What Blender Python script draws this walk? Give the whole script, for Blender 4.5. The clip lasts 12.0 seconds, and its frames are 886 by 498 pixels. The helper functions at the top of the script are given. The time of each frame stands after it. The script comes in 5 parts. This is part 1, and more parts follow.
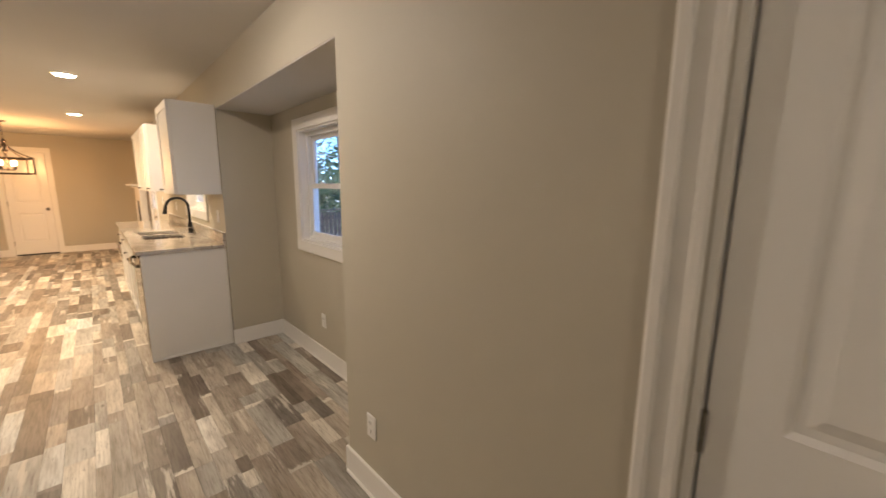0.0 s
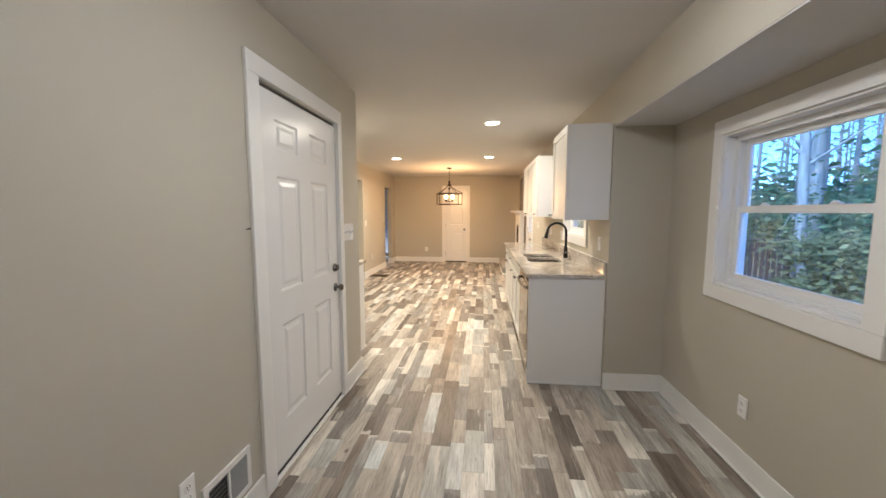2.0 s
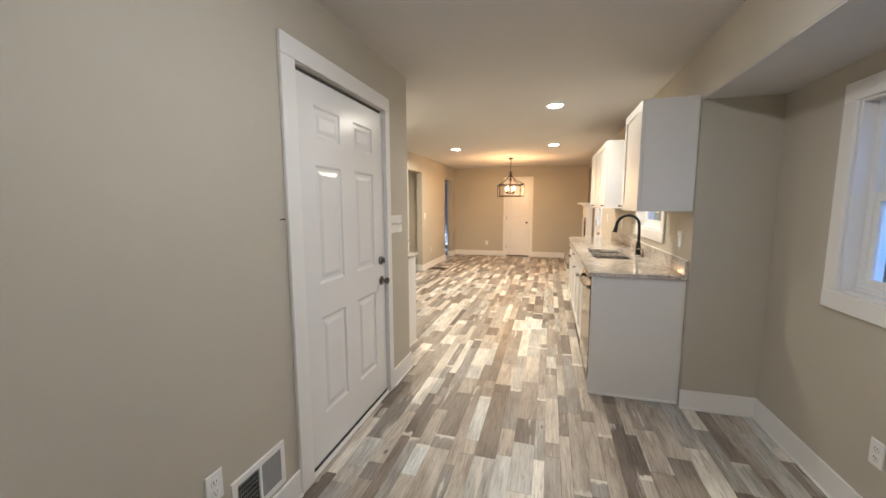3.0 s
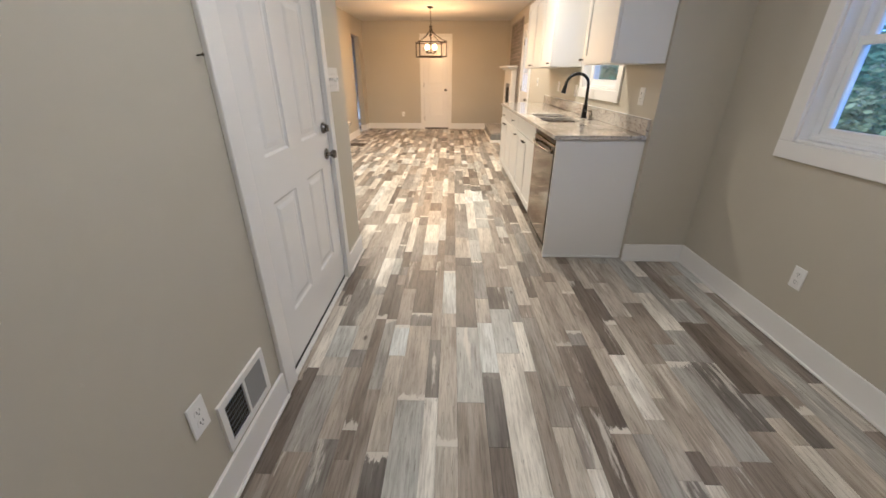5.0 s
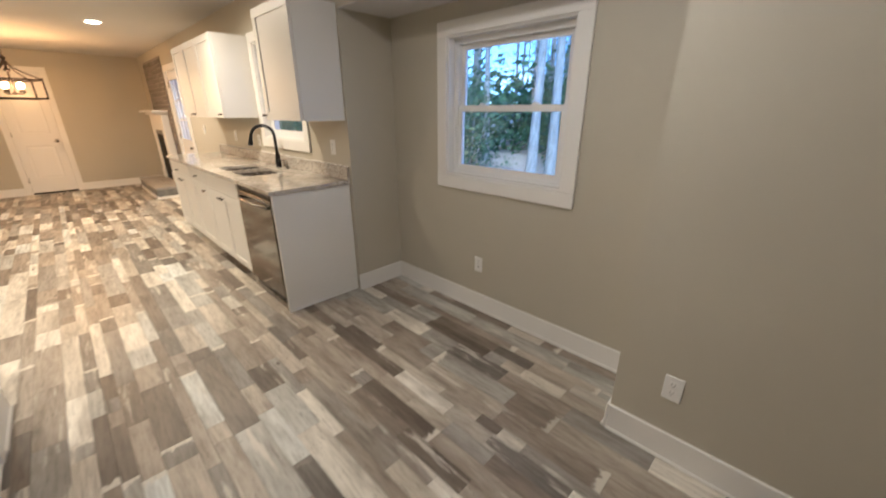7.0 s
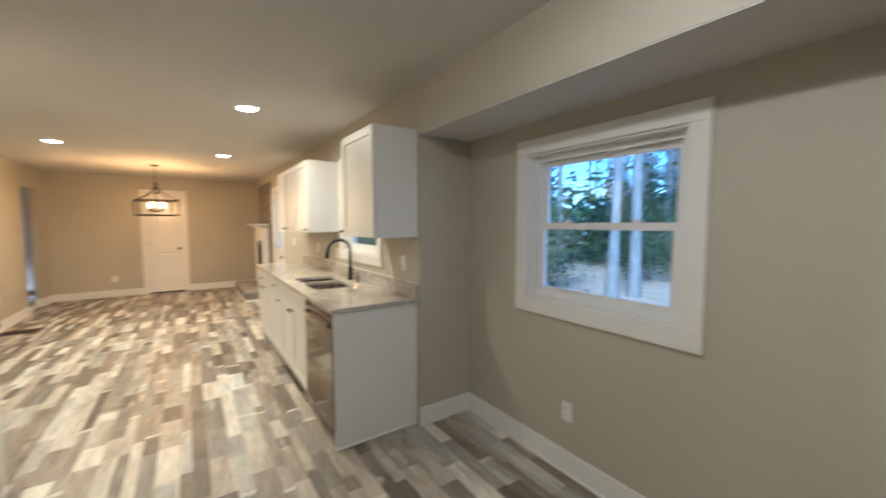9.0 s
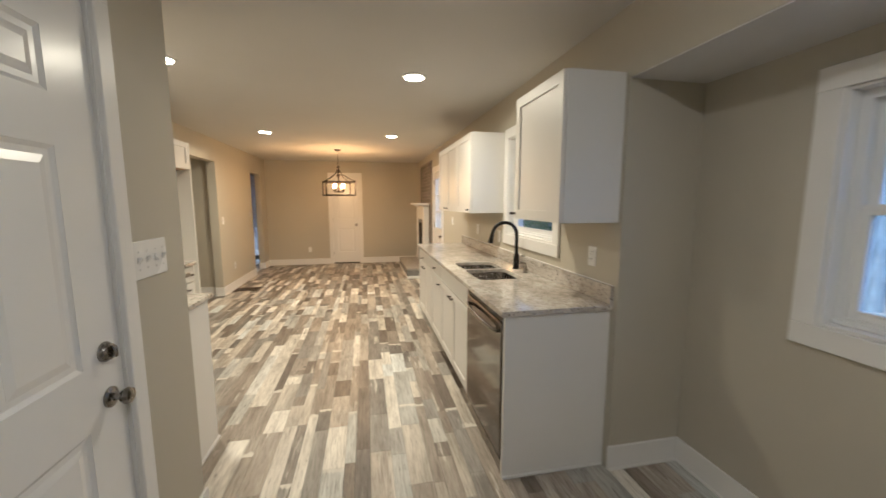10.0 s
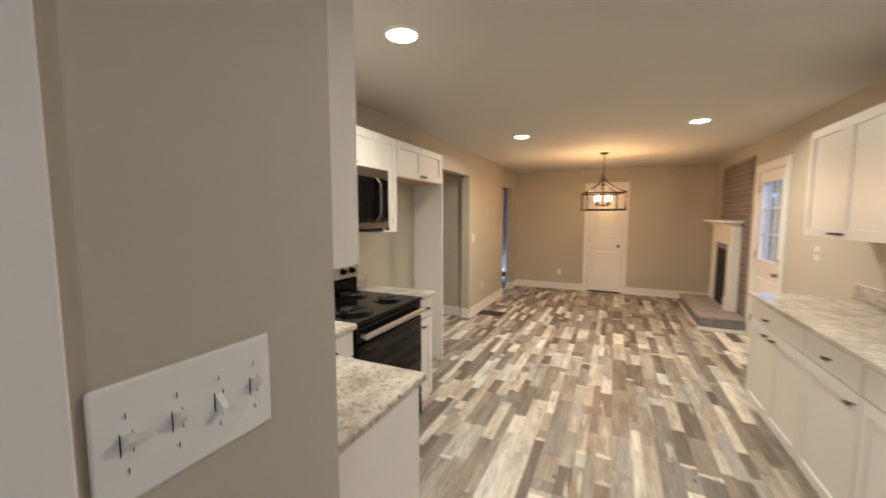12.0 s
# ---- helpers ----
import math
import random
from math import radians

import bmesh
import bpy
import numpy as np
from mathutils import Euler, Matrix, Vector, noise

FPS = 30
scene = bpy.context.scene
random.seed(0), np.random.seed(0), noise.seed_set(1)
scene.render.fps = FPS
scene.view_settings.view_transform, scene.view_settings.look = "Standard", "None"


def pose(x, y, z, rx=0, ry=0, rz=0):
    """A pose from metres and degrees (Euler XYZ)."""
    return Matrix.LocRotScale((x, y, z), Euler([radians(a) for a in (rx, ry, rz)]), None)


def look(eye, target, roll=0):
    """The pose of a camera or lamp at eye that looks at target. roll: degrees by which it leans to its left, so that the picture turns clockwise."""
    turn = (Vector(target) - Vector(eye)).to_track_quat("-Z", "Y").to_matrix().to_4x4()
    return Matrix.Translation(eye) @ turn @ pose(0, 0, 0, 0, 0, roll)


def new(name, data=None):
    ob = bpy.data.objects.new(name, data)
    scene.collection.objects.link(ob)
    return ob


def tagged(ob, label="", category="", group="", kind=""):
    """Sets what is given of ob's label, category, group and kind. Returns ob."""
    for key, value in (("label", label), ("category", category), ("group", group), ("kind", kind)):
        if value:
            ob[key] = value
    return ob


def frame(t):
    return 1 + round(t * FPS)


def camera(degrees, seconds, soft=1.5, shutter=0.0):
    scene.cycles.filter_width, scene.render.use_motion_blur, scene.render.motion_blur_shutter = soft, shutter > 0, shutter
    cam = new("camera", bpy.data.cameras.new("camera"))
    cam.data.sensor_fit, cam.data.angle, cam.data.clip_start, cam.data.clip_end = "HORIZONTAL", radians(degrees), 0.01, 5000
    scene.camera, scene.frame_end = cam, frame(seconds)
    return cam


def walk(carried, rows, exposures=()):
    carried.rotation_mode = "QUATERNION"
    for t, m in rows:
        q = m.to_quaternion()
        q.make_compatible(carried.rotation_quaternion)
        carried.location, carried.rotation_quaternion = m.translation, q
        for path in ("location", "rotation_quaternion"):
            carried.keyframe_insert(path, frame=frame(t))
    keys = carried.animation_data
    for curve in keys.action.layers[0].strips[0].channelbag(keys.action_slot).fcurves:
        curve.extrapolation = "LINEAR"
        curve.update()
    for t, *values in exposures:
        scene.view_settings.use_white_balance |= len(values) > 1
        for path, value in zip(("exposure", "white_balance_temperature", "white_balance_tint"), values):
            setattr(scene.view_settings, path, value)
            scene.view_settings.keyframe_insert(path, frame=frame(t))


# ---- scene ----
cam = camera(100.0, 12.0, shutter=0.35)
PATH = [
    (0, (0.163, 0.143, 1.455), (1.514, 1.581, 1.127), 0.5),
    (0.5, (0.212, 0.387, 1.441), (1.33, 2.016, 1.132), 0.4),
    (1, (0.142, 0.63, 1.456), (0.776, 2.517, 1.265), 0.0),
    (1.5, (0.057, 0.754, 1.417), (0.089, 2.746, 1.247), 0.0),
    (2, (0.009, 0.8, 1.443), (-0.203, 2.779, 1.243), 0.0),
    (2.5, (0.004, 0.873, 1.442), (-0.372, 2.828, 1.249), -0.1),
    (3, (0.078, 1.006, 1.426), (-0.468, 2.916, 1.19), -0.2),
    (3.2, (0.11, 1.016, 1.417), (-0.479, 2.901, 1.102), -0.2),
    (4.8, (-0.278, 1.169, 1.314), (-0.394, 2.984, 0.484), 0.2),
    (5, (-0.334, 1.215, 1.317), (-0.377, 3.022, 0.463), 0.1),
    (5.5, (-0.435, 1.27, 1.326), (-0.109, 3.016, 0.408), 0.1),
    (6, (-0.565, 1.309, 1.33), (0.19, 2.917, 0.413), 0.1),
    (6.5, (-0.587, 1.306, 1.365), (0.46, 2.748, 0.457), -0.4),
    (7, (-0.554, 1.301, 1.441), (0.775, 2.623, 0.745), -0.1),
    (7.2, (-0.532, 1.295, 1.442), (0.874, 2.61, 0.898), 0.3),
    (8.8, (-0.323, 1.489, 1.487), (1.006, 2.982, 1.416), -0.0),
    (9, (-0.344, 1.583, 1.476), (0.781, 3.23, 1.336), -0.1),
    (9.5, (-0.364, 1.84, 1.482), (0.376, 3.685, 1.262), -0.1),
    (10, (-0.29, 2.151, 1.483), (0.112, 4.094, 1.233), 0.0),
    (10.5, (-0.288, 2.504, 1.472), (-0.156, 4.482, 1.209), 0.0),
    (11, (-0.364, 2.845, 1.504), (-0.315, 4.828, 1.248), 0.0),
    (11.5, (-0.425, 3.152, 1.522), (-0.792, 5.103, 1.285), -0.2),
    (12, (-0.599, 3.411, 1.523), (-1.432, 5.22, 1.346), 0.0),
]
EXPOSURE = [(0.0, 2.40, 5350, 14), (0.5, 2.38, 4950, 13), (1.0, 2.44, 4550, 9), (2.5, 2.45, 4500, 9), (5.5, 2.42, 4430, 10), (6.5, 2.32, 4650, 9), (7.2, 2.27, 4750, 11),
            (9.0, 2.17, 4500, 5), (10.0, 2.0, 4550, 6), (11.0, 1.97, 4430, 9), (12.0, 1.9, 4480, 9)]
walk(cam, [(t, look(eye, target, roll)) for t, eye, target, roll in PATH], EXPOSURE)

SKY, DOWN_W, HALL_W, BULB_W = 0.105, (6.5, 7.8), 2.55, 3.9
# ---------------- light ----------------
world = bpy.data.worlds.new("dusk_sky")
scene.world = world
world.use_nodes = True
wn = world.node_tree
sky = wn.nodes.new("ShaderNodeTexSky")
sky.sky_type = "NISHITA"
sky.sun_disc = False
sky.sun_elevation = radians(46)
sky.altitude = 2500
sky.sun_rotation = radians(240)
sky.ozone_density, sky.dust_density, sky.air_density = 8.0, 0.0, 1.0
wn.links.new(sky.outputs[0], wn.nodes["Background"].inputs[0])
wn.nodes["Background"].inputs[1].default_value = SKY

sun_data = bpy.data.lights.new("sun", "SUN")
sun_data.energy, sun_data.angle, sun_data.color = 1.2, radians(14), (1.0, 0.97, 0.94)
sun = new("sun", sun_data)
sun.matrix_world = look((-14, -8, 16), (0, 0, 0))


def disc_lamp(name, at, power, size, colour, spread=180):
    d = bpy.data.lights.new(name, "AREA")
    d.shape, d.size, d.energy, d.color = "DISK", size, power, colour
    d.spread = radians(spread)
    ob = new(name, d)
    ob.location = at
    return ob


def bulb_lamp(name, at, power, size, colour):
    d = bpy.data.lights.new(name, "POINT")
    d.shadow_soft_size, d.energy, d.color = size, power, colour
    ob = new(name, d)
    ob.location = at
    return ob


DOWNLIGHTS = [(-1.61, 5.11), (0.10, 5.13), (-1.61, 7.775), (0.11, 7.775)]
for x, y in DOWNLIGHTS:
    disc_lamp("downlight_lamp", (x, y, 2.418), DOWN_W[y > 6], 0.13, (1.0, 0.70, 0.375), 164)
HALL_LIGHTS = [(0.10, 2.10), (0.10, -0.95)]
for (x, y), power in zip(HALL_LIGHTS, (HALL_W, 0.95)):
    bulb_lamp("hall_downlight_lamp", (x, y, 2.394), power, 0.026, (1.0, 0.77, 0.53))
    disc_lamp("hall_downlight_lamp", (x, y, 2.418), power, 0.13, (1.0, 0.77, 0.53), 176)
CHAND = (-0.77, 9.41)


# ---------------- materials ----------------
def nodes_of(name):
    m = bpy.data.materials.new(name)
    m.use_nodes = True
    return m, m.node_tree, m.node_tree.nodes["Principled BSDF"]


def mixc(nt, fac, a, b, mode="MIX"):
    n = nt.nodes.new("ShaderNodeMix")
    n.data_type, n.blend_type = "RGBA", mode
    for sock, v in ((n.inputs[0], fac), (n.inputs[6], a), (n.inputs[7], b)):
        if isinstance(v, (int, float)):
            sock.default_value = v
        elif isinstance(v, tuple):
            sock.default_value = (*v, 1)
        else:
            nt.links.new(v, sock)
    return n.outputs[2]


def mathn(nt, op, a, b=0.0):
    n = nt.nodes.new("ShaderNodeMath")
    n.operation = op
    for sock, v in ((n.inputs[0], a), (n.inputs[1], b)):
        if isinstance(v, (int, float)):
            sock.default_value = v
        else:
            nt.links.new(v, sock)
    return n.outputs[0]


def ramp(nt, fac, stops, interp="LINEAR"):
    n = nt.nodes.new("ShaderNodeValToRGB")
    n.color_ramp.interpolation = interp
    while len(n.color_ramp.elements) < len(stops):
        n.color_ramp.elements.new(0.5)
    for e, (p, c) in zip(n.color_ramp.elements, stops):
        e.position, e.color = p, (*c, 1) if isinstance(c, tuple) else (c, c, c, 1)
    nt.links.new(fac, n.inputs[0])
    return n.outputs[0]


def place(nt, scale=(1, 1, 1), offset=None):
    g = nt.nodes.new("ShaderNodeNewGeometry")
    m = nt.nodes.new("ShaderNodeMapping")
    m.inputs["Scale"].default_value = scale
    nt.links.new(g.outputs["Position"], m.inputs["Vector"])
    if offset is not None:
        c = nt.nodes.new("ShaderNodeCombineXYZ")
        for i in range(3):
            nt.links.new(offset, c.inputs[i])
        nt.links.new(c.outputs[0], m.inputs["Location"])
    return m.outputs[0]


def tex(nt, vec, scale, detail=4, rough=0.55, kind="ShaderNodeTexNoise"):
    n = nt.nodes.new(kind)
    n.inputs["Scale"].default_value = scale
    if kind == "ShaderNodeTexNoise":
        n.inputs["Detail"].default_value, n.inputs["Roughness"].default_value = detail, rough
    nt.links.new(vec, n.inputs["Vector"])
    return n.outputs["Fac"] if kind == "ShaderNodeTexNoise" else n.outputs["Distance"]


def relief(nt, bsdf, height, strength, distance):
    b = nt.nodes.new("ShaderNodeBump")
    b.inputs["Strength"].default_value, b.inputs["Distance"].default_value = strength, distance
    nt.links.new(height, b.inputs["Height"])
    nt.links.new(b.outputs[0], bsdf.inputs["Normal"])


def painted(name, colour, rough, grain=90, depth=0.0006, vary=0.06, gloss=0.5, uneven=0.06):
    """Paint: rolled texture, faint patches and uneven sheen."""
    m, nt, b = nodes_of(name)
    p = place(nt)
    big = tex(nt, p, 1.3, 3)
    fine = tex(nt, p, grain, 3)
    dark = tuple(c * (1 - vary) for c in colour)
    light = tuple(min(1, c * (1 + vary)) for c in colour)
    col = mixc(nt, ramp(nt, big, [(0.3, 0.0), (0.7, 1.0)]), dark, light)
    nt.links.new(col, b.inputs["Base Color"])
    nt.links.new(ramp(nt, big, [(0.2, rough - uneven), (0.8, rough + uneven)]), b.inputs["Roughness"])
    b.inputs["Specular IOR Level"].default_value = gloss
    relief(nt, b, fine, 0.35, depth)
    return m


def metal(name, colour, rough, brushed=(1, 1, 1), metallic=1.0):
    m, nt, b = nodes_of(name)
    p = place(nt, brushed)
    f = tex(nt, p, 60, 3)
    nt.links.new(mixc(nt, f, tuple(c * 0.85 for c in colour), colour), b.inputs["Base Color"])
    nt.links.new(ramp(nt, f, [(0.3, max(0.04, rough - 0.07)), (0.7, rough + 0.08)]), b.inputs["Roughness"])
    b.inputs["Metallic"].default_value = metallic
    return m


def glowing(name, colour, strength):
    m, nt, b = nodes_of(name)
    b.inputs["Base Color"].default_value = (0.8, 0.8, 0.8, 1)
    b.inputs["Emission Color"].default_value = (*colour, 1)
    b.inputs["Emission Strength"].default_value = strength
    return m


def clear_glass(name, tint=(0.97, 0.985, 1.0), rough=0.0):
    m, nt, b = nodes_of(name)
    b.inputs["Base Color"].default_value = (*tint, 1)
    b.inputs["Transmission Weight"].default_value = 1.0
    b.inputs["Roughness"].default_value = rough
    b.inputs["IOR"].default_value = 1.45
    return m


def plank_material():
    """Barnwood print: each strip has its own tone, streaks, torn whitewash and cracks; the UVs hold the metres to both ends."""
    m, nt, b = nodes_of("vinyl_plank")
    info = nt.nodes.new("ShaderNodeObjectInfo")
    geo = nt.nodes.new("ShaderNodeNewGeometry")
    rnd = mathn(nt, "FRACT", mathn(nt, "ADD", info.outputs["Random"], mathn(nt, "MULTIPLY", geo.outputs["Random Per Island"], 7.31)))
    rnd2 = mathn(nt, "FRACT", mathn(nt, "MULTIPLY", rnd, 13.7))
    rnd3 = mathn(nt, "FRACT", mathn(nt, "MULTIPLY", rnd, 29.3))
    shift = mathn(nt, "MULTIPLY", rnd, 37.0)
    base = ramp(nt, rnd, [(0.0, (0.140, 0.115, 0.090)), (0.13, (0.200, 0.168, 0.133)), (0.27, (0.270, 0.231, 0.186)), (0.44, (0.335, 0.291, 0.235)), (0.62, (0.425, 0.377, 0.308)),
                          (0.78, (0.515, 0.470, 0.390)), (0.88, (0.665, 0.625, 0.538)), (1.0, (0.77, 0.74, 0.66))])
    # cool grey strips among the brown ones
    base = mixc(nt, ramp(nt, rnd2, [(0.62, 0.0), (0.68, 0.8)]), base, mixc(nt, 1.0, base, (0.88, 0.97, 1.08), "MULTIPLY"))
    tone = tex(nt, place(nt, (7, 1.15, 1), shift), 1.7, 4, 0.6)
    base = mixc(nt, 1.0, base, ramp(nt, tone, [(0.30, (0.62, 0.60, 0.58)), (0.50, (1.0, 1.0, 1.0)), (0.70, (1.22, 1.23, 1.24))]), "MULTIPLY")
    grain = tex(nt, place(nt, (34, 2.2, 1), shift), 3.0, 7, 0.66)
    base = mixc(nt, 1.0, base, ramp(nt, grain, [(0.30, (0.60, 0.58, 0.56)), (0.52, (1.0, 1.0, 1.0)), (0.72, (1.16, 1.16, 1.16))]), "MULTIPLY")
    # whitewash left in long torn streaks on some strips
    wash = tex(nt, place(nt, (11, 1.1, 1), shift), 1.9, 9, 0.66)
    amount = ramp(nt, rnd3, [(0.40, 0.0), (0.60, 0.07), (1.0, 0.13)])
    wash_mask = ramp(nt, mathn(nt, "ADD", wash, amount), [(0.665, 0.0), (0.74, 0.72)])
    col = mixc(nt, wash_mask, base, (0.66, 0.62, 0.535))
    # whitewash running over the ends
    uv = nt.nodes.new("ShaderNodeTexCoord")
    sep = nt.nodes.new("ShaderNodeSeparateXYZ")
    nt.links.new(uv.outputs["UV"], sep.inputs[0])
    ragged = tex(nt, place(nt, (17, 5, 1), shift), 2.2, 7, 0.75)
    for sock, keep in ((0, (0.07, 0.12)), (1, (0.89, 0.94))):
        reach = mathn(nt, "ADD", sep.outputs[sock], mathn(nt, "MULTIPLY", mathn(nt, "SUBTRACT", ragged, 0.5), 0.15))
        gate = ramp(nt, rnd2, [(keep[0], 1.0), (keep[1], 0.0)] if sock == 0 else [(keep[0], 0.0), (keep[1], 1.0)])
        edge = ramp(nt, reach, [(0.026, 0.9), (0.036, 0.0)])
        col = mixc(nt, mathn(nt, "MULTIPLY", edge, gate), col, (0.67, 0.635, 0.55))
    # cracks, specks and a few knots
    crack = tex(nt, place(nt, (26, 1.7, 1), shift), 3.4, 6, 0.74)
    col = mixc(nt, ramp(nt, crack, [(0.605, 0.0), (0.655, 0.62)]), col, (0.085, 0.068, 0.052))
    flecks = tex(nt, place(nt, (2.2, 0.9, 1), shift), 40, 4, 0.7)
    col = mixc(nt, ramp(nt, flecks, [(0.64, 0.0), (0.71, 0.5)]), col, (0.10, 0.08, 0.062))
    knots = tex(nt, place(nt, (1.9, 1.0, 1), shift), 3.1, kind="ShaderNodeTexVoronoi")
    knot = mathn(nt, "MULTIPLY", ramp(nt, knots, [(0.035, 0.85), (0.085, 0.0)]), ramp(nt, rnd3, [(0.30, 0.0), (0.35, 1.0)]))
    col = mixc(nt, knot, col, (0.075, 0.056, 0.042))
    nt.links.new(col, b.inputs["Base Color"])
    nt.links.new(ramp(nt, grain, [(0.3, 0.50), (0.7, 0.34)]), b.inputs["Roughness"])
    b.inputs["Specular IOR Level"].default_value = 0.45
    relief(nt, b, grain, 0.30, 0.0012)
    return m


def granite_material():
    m, nt, b = nodes_of("granite")
    p = place(nt, (1.0, 0.62, 1.0))
    cloud = tex(nt, p, 7, 6, 0.7)
    blot = tex(nt, p, 24, 5, 0.72)
    speck = tex(nt, p, 75, 3, 0.65)
    fleck = tex(nt, p, 150, 2, 0.5)
    vein = tex(nt, place(nt, (2.4, 0.9, 2.2)), 14, 6, 0.72)
    col = ramp(nt, cloud, [(0.32, (0.33, 0.285, 0.235)), (0.46, (0.50, 0.455, 0.39)), (0.60, (0.62, 0.58, 0.51)), (0.75, (0.69, 0.66, 0.60))])
    col = mixc(nt, ramp(nt, vein, [(0.53, 0.0), (0.62, 0.36)]), col, (0.29, 0.255, 0.215))
    col = mixc(nt, ramp(nt, blot, [(0.54, 0.0), (0.66, 0.58)]), col, (0.27, 0.225, 0.18))
    col = mixc(nt, ramp(nt, speck, [(0.565, 0.0), (0.62, 0.78)]), col, (0.06, 0.05, 0.044))
    col = mixc(nt, ramp(nt, fleck, [(0.60, 0.0), (0.68, 0.55)]), col, (0.80, 0.78, 0.73))
    nt.links.new(col, b.inputs["Base Color"])
    b.inputs["Roughness"].default_value = 0.055
    return m


def brick_material():
    m, nt, b = nodes_of("worn_brick")
    info = nt.nodes.new("ShaderNodeObjectInfo")
    f = tex(nt, place(nt), 45, 5)
    base = ramp(nt, info.outputs["Random"], [(0.0, (0.105, 0.095, 0.086)), (0.5, (0.165, 0.150, 0.137)), (1.0, (0.24, 0.222, 0.205))])
    nt.links.new(mixc(nt, f, base, (0.19, 0.168, 0.148)), b.inputs["Base Color"])
    b.inputs["Roughness"].default_value = 0.88
    relief(nt, b, f, 0.6, 0.004)
    return m


def mottled(name, stops, scale, rough=0.9, bump=0.01, stretch=(1, 1, 1)):
    m, nt, b = nodes_of(name)
    p = place(nt, stretch)
    a = tex(nt, p, scale, 6, 0.65)
    c = tex(nt, p, scale * 7, 4)
    col = ramp(nt, a, stops)
    nt.links.new(mixc(nt, ramp(nt, c, [(0.4, 0.0), (0.7, 0.45)]), col, tuple(v * 0.45 for v in stops[0][1])), b.inputs["Base Color"])
    b.inputs["Roughness"].default_value = rough
    relief(nt, b, c, 0.5, bump)
    return m


def leaf_material(name, dark, light):
    m, nt, b = nodes_of(name)
    geo = nt.nodes.new("ShaderNodeNewGeometry")
    nt.links.new(ramp(nt, geo.outputs["Random Per Island"], [(0.0, dark), (0.7, light), (1.0, tuple(c * 1.5 for c in light))]), b.inputs["Base Color"])
    b.inputs["Roughness"].default_value = 0.6
    col = b.inputs["Base Color"].links[0].from_socket
    thin = nt.nodes.new("ShaderNodeBsdfTranslucent")
    nt.links.new(col, thin.inputs["Color"])
    both = nt.nodes.new("ShaderNodeMixShader")
    both.inputs[0].default_value = 0.5
    nt.links.new(b.outputs[0], both.inputs[1])
    nt.links.new(thin.outputs[0], both.inputs[2])
    nt.links.new(both.outputs[0], nt.nodes["Material Output"].inputs["Surface"])
    return m


WALL = painted("greige_wall_paint", (0.490, 0.457, 0.369), 0.62, 140, 0.0005, 0.02)
CEIL = painted("flat_ceiling_paint", (0.62, 0.605, 0.575), 0.85, 110, 0.0007, 0.02, 0.25)
TRIM = painted("white_trim_paint", (0.80, 0.785, 0.75), 0.36, 60, 0.0003, 0.02)
DOOR = painted("white_door_enamel", (0.80, 0.79, 0.765), 0.25, 70, 0.0001, 0.012, 0.5, 0.02)
CAB = painted("white_cabinet_lacquer", (0.755, 0.738, 0.695), 0.43, 45, 0.0001, 0.012, 0.45, 0.02)
VINYL = painted("white_vinyl", (0.80, 0.80, 0.79), 0.30, 40, 0.0002, 0.015)
PLASTIC = painted("white_plastic", (0.82, 0.81, 0.78), 0.28, 40, 0.0001, 0.01)
SLOT = painted("dark_slot", (0.03, 0.03, 0.03), 0.7)
HEAD_SHADE = painted("dark_head_gap_shade", (0.09, 0.08, 0.07), 0.7)
PLANK = plank_material()
SUBFLOOR = painted("dark_joint", (0.10, 0.085, 0.07), 0.9)
GRANITE = granite_material()
STEEL = metal("brushed_stainless", (0.29, 0.28, 0.262), 0.17, (60, 60, 1))
DARKSTEEL = metal("dark_brushed_stainless", (0.19, 0.175, 0.155), 0.10, (60, 60, 1))
PALESTEEL = metal("pale_stainless", (0.60, 0.58, 0.545), 0.26, (1, 60, 1))
SINKSTEEL = metal("satin_sink_steel", (0.58, 0.555, 0.52), 0.22, (1, 40, 1))
NICKEL = metal("satin_nickel", (0.30, 0.28, 0.25), 0.24)
BRONZE = metal("dark_bronze", (0.045, 0.035, 0.030), 0.38, metallic=0.7)
BLACK = metal("matte_black_metal", (0.016, 0.016, 0.017), 0.34, metallic=0.5)
ENAMEL = painted("black_enamel", (0.005, 0.005, 0.006), 0.08, 40, 0.0001, 0.1, 0.13)
DARKGLASS = painted("black_oven_glass", (0.004, 0.004, 0.005), 0.06, 20, 0.0, 0.1, 0.17)
# shade under the cabinets is put into this grey, darker than their white
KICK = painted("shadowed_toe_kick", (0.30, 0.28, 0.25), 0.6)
RAWWOOD = mottled("bare_plywood", [(0.3, (0.42, 0.27, 0.13)), (0.7, (0.55, 0.38, 0.20))], 8, 0.7, 0.001, (6, 1, 1))
GRILLE = painted("grey_vent_metal", (0.40, 0.40, 0.39), 0.45)
VENTBROWN = metal("brown_floor_register", (0.10, 0.065, 0.045), 0.45, metallic=0.6)
GLASS = clear_glass("window_glass")
BULBGLASS = glowing("glowing_bulb", (1.0, 0.50, 0.16), 7)
LENS = glowing("glowing_lens", (1.0, 0.73, 0.40), 9)
BRICK = brick_material()
MORTAR = painted("grey_mortar", (0.30, 0.27, 0.235), 0.95, 60, 0.002, 0.1)
SLATE = mottled("grey_hearth_stone", [(0.3, (0.17, 0.17, 0.16)), (0.7, (0.30, 0.29, 0.27))], 7, 0.55, 0.003)
HEARTHTOP = mottled("pale_hearth_slab", [(0.3, (0.32, 0.30, 0.265)), (0.7, (0.46, 0.43, 0.38))], 6, 0.5, 0.002)
